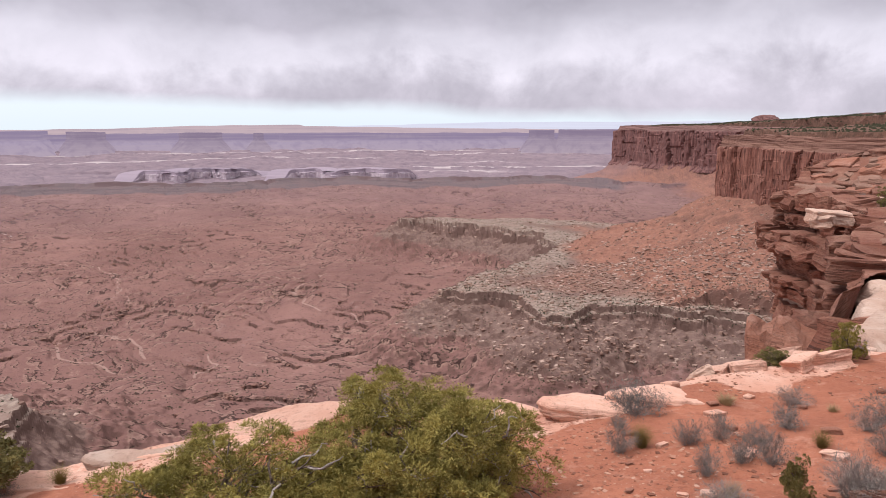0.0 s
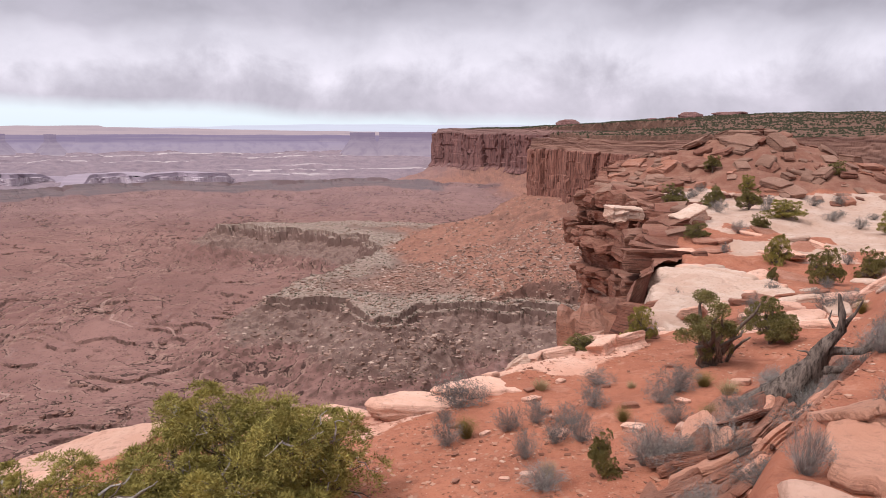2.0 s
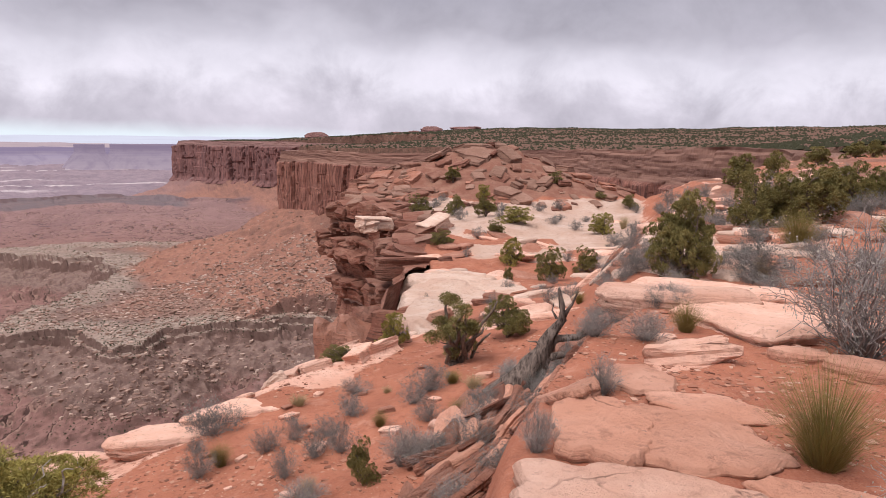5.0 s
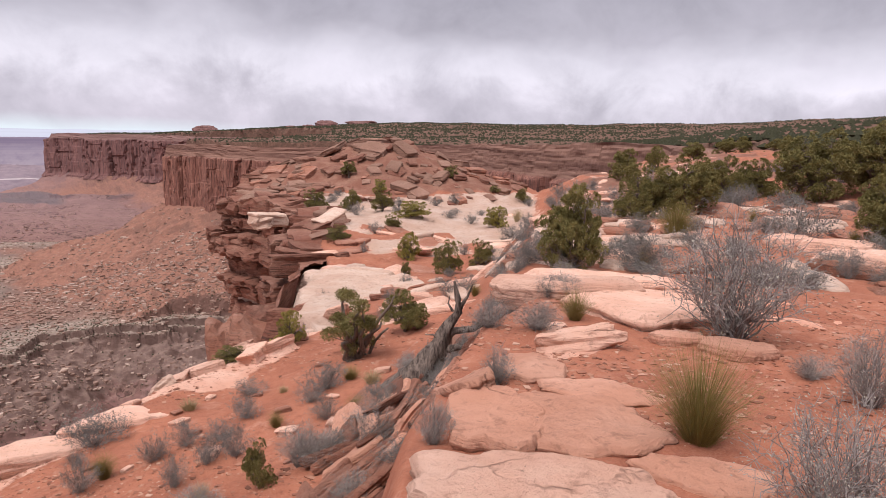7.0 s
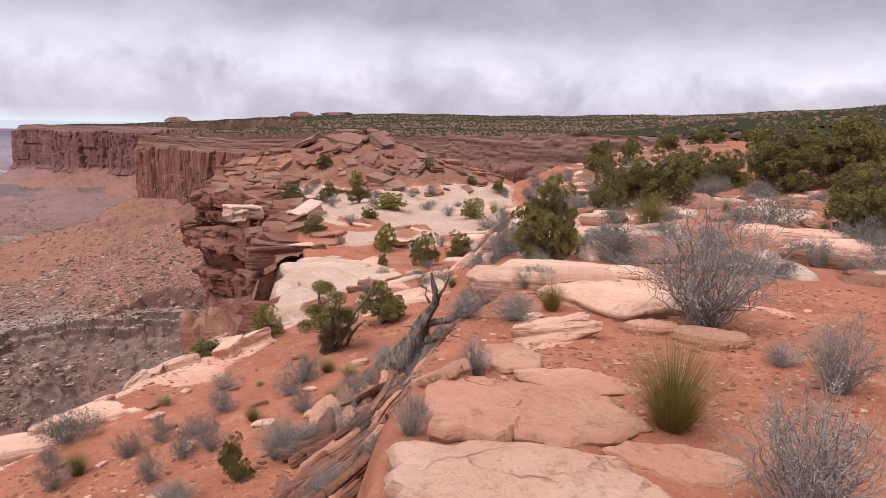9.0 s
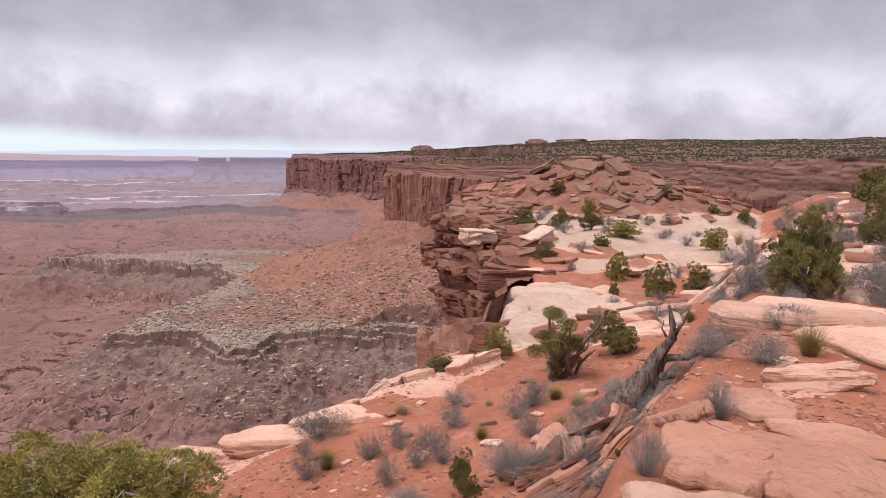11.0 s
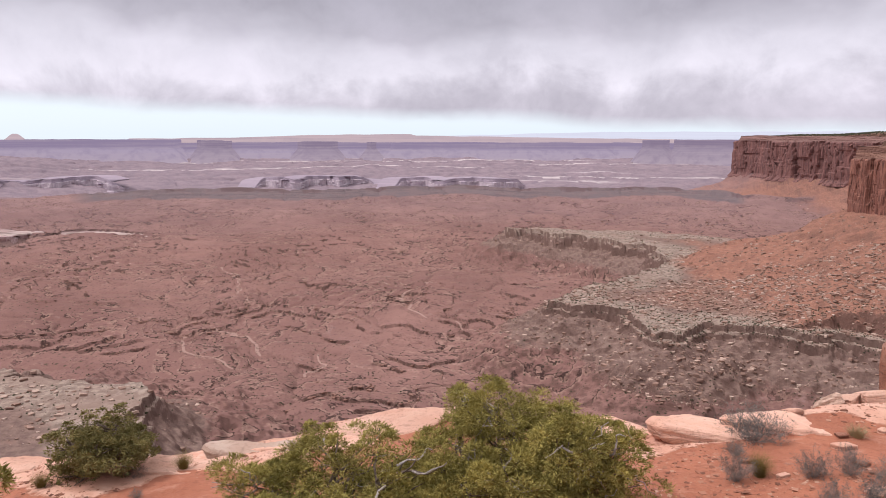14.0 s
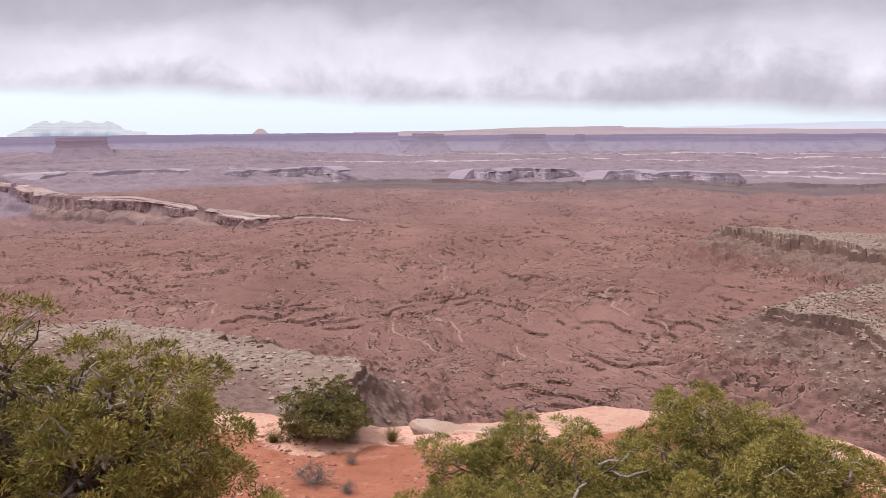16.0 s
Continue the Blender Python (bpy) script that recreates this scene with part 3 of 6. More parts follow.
def build_near_ground():
    az = np.concatenate([np.arange(-180, -82, 3.0), np.arange(-82, 62, 0.23), np.linspace(62, 180, 40)])
    r = np.concatenate([[0.0, 0.4, 0.8, 1.2], np.geomspace(1.5, 24, 270), np.geomspace(24.3, 170, 160)])
    A, R = np.meshgrid(np.radians(az), r)
    x, y = -R * np.sin(A), R * np.cos(A)
    z, s = near_height(x, y)
    d = R / K
    drop = np.clip(0.7 * smooth(20, 26, d) - s, 0, None)
    z = z - np.minimum(drop * 12, 70)
    lip = smooth(2.3, 1.0, s + 0.9 * vnoise(x * 0.7, y * 0.7, 0, 21)) * smooth(26, 14, d)
    upper = 1.3 * smooth(-0.15, 0.2, fbm(x * 0.33, y * 0.33, 0, 31, 3)) * smooth(-50, -55, np.degrees(A)) * (1 - 0.75 * smooth(-61, -68, np.degrees(A)))
    slab = smooth(29, 34, d + 3 * vnoise(x * 0.2, y * 0.2, 0, 8) + 2.5 * vnoise(x * 0.6, y * 0.6, 0, 18)) * smooth(-24, -27, np.degrees(A)) * smooth(-53, -49, np.degrees(A)) * smooth(60, 55, d)
    saddle = smooth(11.5, 13.5, d) * smooth(-27, -30, np.degrees(A)) * smooth(-42, -37, np.degrees(A)) * smooth(0.62, 0.35, 0.5 + 0.5 * fbm(x * 0.25, y * 0.25, 0, 41, 3)) * smooth(30, 22, d)
    mnd = smooth(0.7, 1.6, mound(x, y))
    slick = np.clip(lip + 0.62 * upper + slab * (1 - mnd) + saddle * 0.9, 0, 1) * (1 - 0.75 * mnd)
    slick = np.maximum(slick, smooth(-0.05, -0.6, s))
    pale = np.clip(slab * (1 - mnd) + 0.7 * saddle, 0, 1)
    me = mesh_from("ground", np.stack([x, y, z + EYE], -1).reshape(-1, 3), grid_faces(*x.shape), M_SAND, True, {"slick": slick, "pale": pale, "rubble": np.maximum(mnd, 0.8 * smooth(20, 25, d) * smooth(-52, -55, np.degrees(A))) * np.maximum(mnd, smooth(-0.35, 0.1, fbm(x * 0.4, y * 0.4, 0, 43, 3)))})
    tagged(new("ground", me), "red sandy overlook ground with worn pink slickrock along the canyon rim", "ground", kind="structure")


def valley_height(x, y):
    d = np.hypot(x, y)
    az = np.degrees(np.arctan2(-x, y))
    floor = -260 + 9 * fbm(x / 260, y / 260, 0, 51, 3) + 10 * smooth(1900, 2450, d)
    # low sandstone ledges that wind over the plains, broken and uneven
    h = 17 * fbm(x / 400, y / 250, 0, 61, 3) + 2.6 * fbm(x / 48, y / 48, 0, 62, 3) + 0.35 * fbm(x / 11, y / 11, 0, 63, 2) + 0.012 * d
    step = 4.2
    t = h / step
    f = t - np.floor(t)
    ledgy = smooth(-0.40, 0.05, fbm(x / 190, y / 190, 0, 71, 2)) * smooth(-0.30, 0.05, vnoise(x / 75, y / 50, 0, 72) + 0.3 * vnoise(x / 14, y / 14, 0, 73))
    lip = 0.93 - 0.09 * smooth(800, 1900, d)
    floor = floor + ledgy * step * (np.floor(t) + smooth(lip, 1.0, f) - t) + 0.3 * h
    t3 = (h + 3 * vnoise(x / 70, y / 70, 0, 77)) / 1.4
    f3 = t3 - np.floor(t3)
    small = smooth(0.10, 0.35, fbm(x / 120, y / 120, 0, 75, 2)) * smooth(-0.2, 0.15, vnoise(x / 17, y / 17, 0, 76)) * smooth(1700, 1100, d)
    floor = floor + small * 1.4 * (np.floor(t3) + smooth(0.85, 1.0, f3) - t3)
    ridge = 1 - np.abs(fbm(x / 150, y / 150, 0, 83, 3))
    floor = floor - 5 * np.clip(ridge, 0, 1) ** 7 + 0.7 * fbm(x / 30, y / 30, 0, 81, 3)
    shelf = ledgy * smooth(0.12, 0.0, f)
    # the dark cuesta that ends the red floor
    crest = 2660 + 120 * vnoise(az / 9, 0.0, 0, 91) + 45 * vnoise(az / 2.2, 0.0, 0, 92) + 5 * vnoise(az / 0.6, 0, 0, 93)
    cue = smooth(crest - 300, crest - 25, d)
    cue = 0.45 * cue + 0.55 * (np.floor(cue * 5) + smooth(0.6, 1.0, cue * 5 - np.floor(cue * 5))) / 5
    cue = 0.72 * cue + 0.28 * smooth(crest - 34, crest - 20, d)
    floor = floor + 38 * cue * smooth(42, 33, az) - 62 * smooth(crest + 5, crest + 180, d) * smooth(42, 33, az)
    rise = np.clip((d - 2950) / 2000, 0, 1)
    tt = rise * 128 + 5 * fbm(az / 9, d / 420, 0, 95, 3) + 1.2 * fbm(az / 1.5, d / 90, 0, 96, 2)
    t2 = tt / 11.0
    f2 = t2 - np.floor(t2)
    floor = floor + np.where(d > 2900, 11.0 * (np.floor(t2) + smooth(0.70, 1.0, f2)), 0.0)
    pale = smooth(0.26, 0.06, f2) * smooth(3000, 3150, d) * smooth(0.2, 0.45, vnoise(az / 24.0, 7.3 * np.floor(t2), 0, 97) + 0.18 * vnoise(az / 3.5, 7.3 * np.floor(t2), 0, 98))
    can = inside_distance(CANYON, x, y) + 30 * vnoise(x / 80, y / 80, 0, 101) + 5 * vnoise(x / 25, y / 25, 0, 102)
    floor = floor - 13 * smooth(-420, -60, can) * smooth(30, 42, az) * smooth(2500, 2150, d) + 16 * smooth(20, -40, can) * smooth(2250, 2450, d) * smooth(34, 42, az)
    floor = floor - 34 * smooth(-8, 14, can) - 34 * smooth(24, 80, can + 12 * vnoise(x / 30, y / 30, 0, 103))
    run = np.abs(fbm(x / 210, y / 210, 0, 85, 4))
    tan = 0.75 * smooth(0.016, 0.005, run) * smooth(-0.05, 0.3, vnoise(x / 230, y / 230, 0, 86)) * smooth(1900, 1300, d)
    floor = floor - 2.0 * smooth(0.04, 0.015, run) * smooth(1900, 1300, d)
    for line in WASHES:
        w = line_distance(line, x + 7 * vnoise(x / 26, y / 26, 0, 111), y + 12 * vnoise(x / 26, y / 26, 0, 112))
        tan = np.maximum(tan, 0.9 * smooth(3.0, 0.9, w))
        floor = floor - 2.5 * smooth(14, 6, w)
    tan = np.maximum(tan, 0.8 * smooth(-5, 3, can) * smooth(75, 45, can))
    tan = np.maximum(tan, 0.45 * smooth(-60, -10, can) * smooth(2, -10, can))
    # benches of grey-green sandstone with broken slopes under them
    gray, bench, inner = np.zeros(d.shape), np.full(d.shape, -1e9), np.zeros(d.shape)
    sb = None
    for poly, top, seed in ((BENCH, -200, 121), (BENCH_LEFT, -190, 131)):
        s = inside_distance(poly, x, y) + 22 * vnoise(x / 110, y / 110, 0, seed + 7) + 15 * vnoise(x / 42, y / 42, 0, seed) + 7 * vnoise(x / 12, y / 12, 0, seed + 1) + 3 * vnoise(x / 5, y / 5, 0, seed + 4)
        sb = s if sb is None else sb
        out = np.clip(-s, 0, None)
        b = top + 3.0 * fbm(x / 60, y / 60, 0, seed + 2, 3) - 7.0 * smooth(0, -3, s) - 3.5 * smooth(-8, -11, s) - 5 * smooth(-12, -17, s + 7 * vnoise(x / 50, y / 50, 0, seed + 8)) * smooth(-0.3, 0.3, vnoise(x / 90, y / 90, 0, seed + 9)) - 0.42 * np.clip(out - 6, 0, None) + 2.2 * fbm(x / 9, y / 9, 0, seed + 3, 2) * smooth(2, -20, s)
        b = np.where(s < -200, -1e9, b)
        gray = np.maximum(gray, smooth(-100, -40, s) * (0.62 + 0.38 * smooth(-14, -2, s)) * (1 - 0.5 * smooth(30, 110, s + 20 * vnoise(x / 30, y / 30, 0, seed + 6))))
        inner = smooth(45, 120, s) if seed == 121 else inner
        bench = np.maximum(bench, b)
    z = np.maximum(floor, bench)
    gray = gray * (bench > floor - 1) - 0.75 * smooth(0.15, 0.5, cue) * (d < crest + 30) * smooth(42, 33, az) * smooth(-17, -13, az)
    tan = np.maximum(tan, 0.42 * shelf * smooth(2000, 1200, d)) * (bench < floor)
    # red talus under the great walls
    s = inside_distance(PLATEAU, x, y)
    out = np.clip(-s - 6, 0, None)
    talus = CLIFF_FOOT - 51 * smooth(1500, 2300, d) - 0.62 * np.minimum(out, 85) - 0.30 * np.clip(out - 85, 0, None) - 110 * smooth(26, -30, sb) * smooth(1020, 860, d) * smooth(-4, -10, az) - 70 * smooth(0, -40, sb) * smooth(-17, -13, az) * smooth(1500, 1300, d) + 6 * fbm(x / 60, y / 60, 0, 141, 3) + 2.0 * fbm(x / 13, y / 13, 0, 142, 2) 
    red = smooth(-16, 14, talus - z) * smooth(-340, -240, s) * (1 - 0.20 * smooth(1500, 2400, d + 200 * vnoise(x / 300, y / 300, 0, 143)))
    red = np.maximum(red, 0.5 * inner)
    z = np.maximum(z, talus)
    top = -15 + 5 * fbm(x / 160, y / 160, 0, 151, 4) + smooth(-20, -42, az) * (11 * smooth(1000, 300, d) + 48 * smooth(500, 2700, d)) + 16 * smooth(150, 500, d) * smooth(-52, -70, az) + 18 * smooth(1200, 3000, d) * smooth(-14, -26, az) + 34 * smooth(300, 1200, d) * smooth(-66, -82, az)
    wall = smooth(13 + 8 * smooth(1200, 2000, d), 24 + 14 * smooth(1200, 2000, d), s)
    z = z * (1 - wall) + top * wall
    # far: share of haze put into the floor colour, growing with distance
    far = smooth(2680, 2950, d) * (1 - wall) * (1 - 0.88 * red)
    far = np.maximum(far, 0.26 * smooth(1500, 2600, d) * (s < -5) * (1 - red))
    red = np.where(s > -5, 0, red)
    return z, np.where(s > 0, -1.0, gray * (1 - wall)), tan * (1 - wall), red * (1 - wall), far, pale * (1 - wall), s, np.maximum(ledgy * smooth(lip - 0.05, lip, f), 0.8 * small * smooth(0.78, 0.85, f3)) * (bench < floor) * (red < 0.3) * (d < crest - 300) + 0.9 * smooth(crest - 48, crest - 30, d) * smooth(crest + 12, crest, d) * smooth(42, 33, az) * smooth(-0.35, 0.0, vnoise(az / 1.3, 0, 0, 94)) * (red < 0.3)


def build_valley():
    az = np.concatenate([np.arange(-180, -82, 3.0), np.arange(-82, -30, 0.5), np.arange(-30, 61, 0.115), np.linspace(61, 180, 40)])
    el = np.concatenate([np.arange(-40, -30, 0.8), np.arange(-30, -24, 0.12), np.arange(-24, -8, 0.062), np.arange(-8, -4.2, 0.042)])
    r = np.concatenate([[135], 260 / np.tan(np.radians(-el)), np.geomspace(3600, 4960, 90)])
    r = np.unique(np.sort(r))
    A, R = np.meshgrid(np.radians(az), r)
    x, y = -R * np.sin(A), R * np.cos(A)
    z, gray, tan, red, far, pale, s, ledge = valley_height(x, y)
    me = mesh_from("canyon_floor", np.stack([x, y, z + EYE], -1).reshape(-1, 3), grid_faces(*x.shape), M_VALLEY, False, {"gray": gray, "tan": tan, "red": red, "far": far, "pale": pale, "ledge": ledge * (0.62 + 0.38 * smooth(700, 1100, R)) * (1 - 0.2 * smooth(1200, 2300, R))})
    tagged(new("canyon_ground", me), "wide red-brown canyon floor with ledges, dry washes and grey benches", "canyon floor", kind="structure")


def resample(line, step):
    pts = [np.array(p, float) for p in line]
    out = []
    for p, q in zip(pts, pts[1:]):
        n = max(1, int(np.linalg.norm(q - p) / step))
        out += [p + (q - p) * i / n for i in range(n)]
    return np.array(out + [pts[-1]])


def build_wall(name, line, step, top, foot, flute, seed, mat, label, cap=0.12, rows=48, back=None):
    """A great wall: plumb fluted rock under a bedded cap that steps back."""
    p = resample(line, step)
    for i in range(2):
        q = p.copy()
        q[1:-1] = (p[:-2] + 2 * p[1:-1] + p[2:]) / 4
        p = q
    t = np.gradient(p, axis=0)
    t /= np.linalg.norm(t, axis=1, keepdims=True)
    nrm = np.stack([-t[:, 1], t[:, 0]], -1)
    s = np.concatenate([[0], np.cumsum(np.linalg.norm(np.diff(p, axis=0), axis=1))])
    v = np.linspace(0, 1, rows)
    S, V = np.meshgrid(s, v)
    top = np.interp(s / s[-1], np.linspace(0, 1, len(top)), top)
    topz = top + 2.0 * vnoise(s / 140, 0, 0, seed + 5) + 0.7 * vnoise(s / 17, 0, 0, seed + 6)
    Z = topz[None] + (foot - topz[None]) * V
    S2 = S + flute * 4 * vnoise(S / (flute * 9), 0, 0, seed + 9)
    joints = np.abs(vnoise(S2 / (flute * 2.6), V * 0.9, 0, seed)) ** 0.5
    off = 0.8 * flute * (1.5 * vnoise(S / (flute * 7), V * 0.5, 0, seed + 1) + 0.8 * joints + 0.25 * vnoise(S2 / (flute * 0.9), V * 3.5, 0, seed + 2) + 0.15 * vnoise(S / (flute * 0.3), V * 9, 0, seed + 3))
    for w, amp, k in ((4.2, 0.95, 0), (1.5, 0.30, 1)):
        u = S2 / (flute * w) + 0.5 * vnoise(S / (flute * 6), V * 2.5, 0, seed + 20 + k) + 0.15 * vnoise(S / flute, V * 9, 0, seed + 24 + k)
        cell, fr = np.floor(u), u - np.floor(u)
        tier = np.floor(V * (3 + 2 * k) + 0.5 * lattice(cell, cell * 0 + 5, cell * 0, seed + 30))
        off = off + flute * amp * (0.12 + 0.88 * smooth(cap - 0.02, cap + 0.02, V)) * (0.72 * lattice(cell, cell * 0 + 2, cell * 0, seed + 51 + k) + 0.3 * lattice(cell, tier, cell * 0, seed + 31 + k) - 0.9 * smooth(0.09, 0.0, np.minimum(fr, 1 - fr)))
    body = smooth(cap - 0.02, cap + 0.02, V)
    course = V / cap * 8 + 0.9 * vnoise(S / 60, 0, 0, seed + 7) + 0.12 * vnoise(S / 11, V * 20, 0, seed + 43)
    beds = np.floor(course) / 8 + 0.24 * vnoise(S / (flute * 6), np.floor(course) * 3.7, 0, seed + 40) * smooth(0.0, 0.2, course - np.floor(course))
    off = off * (0.2 + 0.8 * body) + flute * (0.9 * body + (1 - body) * (beds * 0.8 - 0.1) + 0.10 * (1 - body) * vnoise(S / 7, V * 60, 0, seed + 8))
    off = off + flute * 1.5 * smooth(0.86, 1.0, V)
    X = p[None, :, 0] + nrm[None, :, 0] * off
    Y = p[None, :, 1] + nrm[None, :, 1] * off
    back = back or flute * 2 + 14
    first = np.stack([p[:, 0] - nrm[:, 0] * back, p[:, 1] - nrm[:, 1] * back, topz - 1.5], -1)[None]
    P = np.concatenate([first, np.stack([X, Y, Z], -1)])
    P[..., 2] += EYE
    capv = np.concatenate([np.ones((1, len(s))), 1 - body])
    me = mesh_from(name, P.reshape(-1, 3), grid_faces(P.shape[0], P.shape[1]), mat, False, {"cap": capv})
    return tagged(new(name, me), label, "cliff", kind="structure")

# ---- rocks ----
def ico(sub):
    bm = bmesh.new()
    bmesh.ops.create_icosphere(bm, subdivisions=sub, radius=1.0)
    v = np.array([p.co[:] for p in bm.verts])
    f = np.array([[q.index for q in p.verts] for p in bm.faces])
    bm.free()
    return v, f


ICO = {k: ico(k) for k in (1, 2, 3, 4, 5)}


def rock_mesh(name, size, seed, mat, sub=4, box=0.45, beds=0.05, rough=0.16):
    """A weathered block of sandstone: squared ball with beds cut into its sides."""
    v, f = ICO[sub]
    p = np.sign(v) * np.abs(v) ** box
    p /= np.max(np.abs(p), axis=1, keepdims=True) ** (0.75 if box < 0.8 else 0.0)
    p = p * (1 + rough * fbm(v[:, 0] * 1.3 + seed, v[:, 1] * 1.3, v[:, 2] * 1.3, seed, 4)[:, None])
    p = p * np.array(size)[None] * 0.5
    lay = vnoise(0 * v[:, 0] + seed, v[:, 0] * 0.3, p[:, 2] / max(0.05, size[2] * 0.16), seed + 3)
    side = 1 - smooth(0.6, 0.95, np.abs(v[:, 2]))
    p[:, :2] *= (1 + beds * 1.6 * lay * side)[:, None]
    p += (0.02 * min(size)) * np.stack([fbm(v[:, 0] * 6, v[:, 1] * 6, v[:, 2] * 6, seed + 20 + i, 3) for i in range(3)], -1)
    p[:, 2] += size[2] * 0.30
    return mesh_from(name, p, f, mat, False)


def slab_mesh(name, rx, ry, thick, seed, mat, n=96, wave=0.05, ragged=0.22, rings=15, soft_top=True):
    """A flat-lying slab: ragged outline, worn round rim, bedded sides, gently wavy top."""
    a = np.linspace(0, 2 * np.pi, n, endpoint=False)
    gg = np.random.default_rng(seed)
    k = gg.integers(7, 12)
    ca = np.sort((np.arange(k) + gg.uniform(-0.38, 0.38, k)) * 2 * np.pi / k)
    cr = 1 + ragged * gg.uniform(-1.2, 0.9, k)
    cxy = np.stack([cr * np.cos(ca), cr * np.sin(ca)], -1)
    ray = np.stack([np.cos(a), np.sin(a)], -1)
    out = np.full(n, 0.6)
    for p, q in zip(cxy, np.roll(cxy, -1, axis=0)):
        e = q - p
        den = ray[:, 0] * e[1] - ray[:, 1] * e[0]
        den = np.where(np.abs(den) < 1e-9, 1e-9, den)
        tt = (p[0] * e[1] - p[1] * e[0]) / den
        uu = (p[0] * ray[:, 1] - p[1] * ray[:, 0]) / den
        out = np.where((tt > 0) & (uu >= -1e-6) & (uu <= 1 + 1e-6), tt, out)
    out = (out + 0.5 * (np.roll(out, 1) + np.roll(out, -1))) / 2
    out = out * (1 + 0.07 * fbm(np.cos(a) * 4, np.sin(a) * 4, 0, seed, 4))
    rad = np.concatenate([np.linspace(0.04, 0.94, rings), [0.975, 0.99, 1.0]])[:, None]
    x, y = rx * rad * out * np.cos(a), ry * rad * out * np.sin(a)
    drop = thick * (0.30 if thick < 0.8 else 0.6) * smooth(0.93 if thick < 0.25 else 0.84 if thick < 0.8 else 0.70, 1.0, rad) ** 2
    z = wave * fbm(x * 0.9, y * 0.9, 0, seed + 2, 4) - drop + 0.16 * wave * smooth(-0.08, 0.08, vnoise(x * 0.9 + y * 0.4, y * 1.3, 0, seed + 4) + 0.3 * fbm(x * 4, y * 4, 0, seed + 5, 3)) + 0.14 * wave * fbm(x * 7, y * 7, 0, seed + 8, 3)
    rows = list(np.stack([x, y, z], -1))
    edge = rows[-1]
    for i, h in enumerate(np.linspace(0.15, 1.0, 7)):
        off = 1 + 0.035 * vnoise(a * 0 + i * 1.7, np.cos(a) * 5, np.sin(a) * 5, seed + 6) - 0.045 * (i % 2) - 0.10 * h * h
        q = np.stack([edge[:, 0] * off, edge[:, 1] * off, edge[:, 2] - thick * h], -1)
        rows.append(q)
    P = np.stack(rows)
    R = P.shape[0]
    i = np.arange(R * n).reshape(R, n)
    j = np.roll(i, -1, axis=1)
    f = np.stack([i[:-1], i[1:], j[1:], j[:-1]], -1).reshape(-1, 4)
    P = np.concatenate([P.reshape(-1, 3), P[0].mean(0, keepdims=True), P[-1].mean(0, keepdims=True)])
    me = bpy.data.meshes.new(name)
    faces = [tuple(q) for q in f] + [(int(p), int(q), R * n) for p, q in zip(i[0], j[0])] + [(int(q), int(p), R * n + 1) for p, q in zip(i[-1], j[-1])]
    me.from_pydata(P.tolist(), [], faces)
    me.materials.append(mat)
    me.polygons.foreach_set("use_smooth", [soft_top] * len(faces))
    me.update()
    return me


def tilt_at(x, y, e=0.6):
    """The slope of the ground, as rotation angles in degrees about x and y."""
    gx = (ground_at(x + e, y) - ground_at(x - e, y)) / (2 * e)
    gy = (ground_at(x, y + e) - ground_at(x, y - e)) / (2 * e)
    return math.degrees(math.atan(gy)), -math.degrees(math.atan(gx))


def put(name, me, az, d, yaw=0.0, sink=0.0, tilt=(0, 0), follow=True, label="", category="", group="", kind=""):
    x, y = polar(az, d)
    rx, ry = tilt_at(x, y) if follow else (0, 0)
    ob = new(name, me)
    ob.matrix_basis = pose(x, y, ground_at(x, y) - sink, rx, ry, 0) @ pose(0, 0, 0, 0, 0, yaw) @ pose(0, 0, 0, tilt[0], tilt[1], 0)
    return tagged(ob, label, category, group, kind)


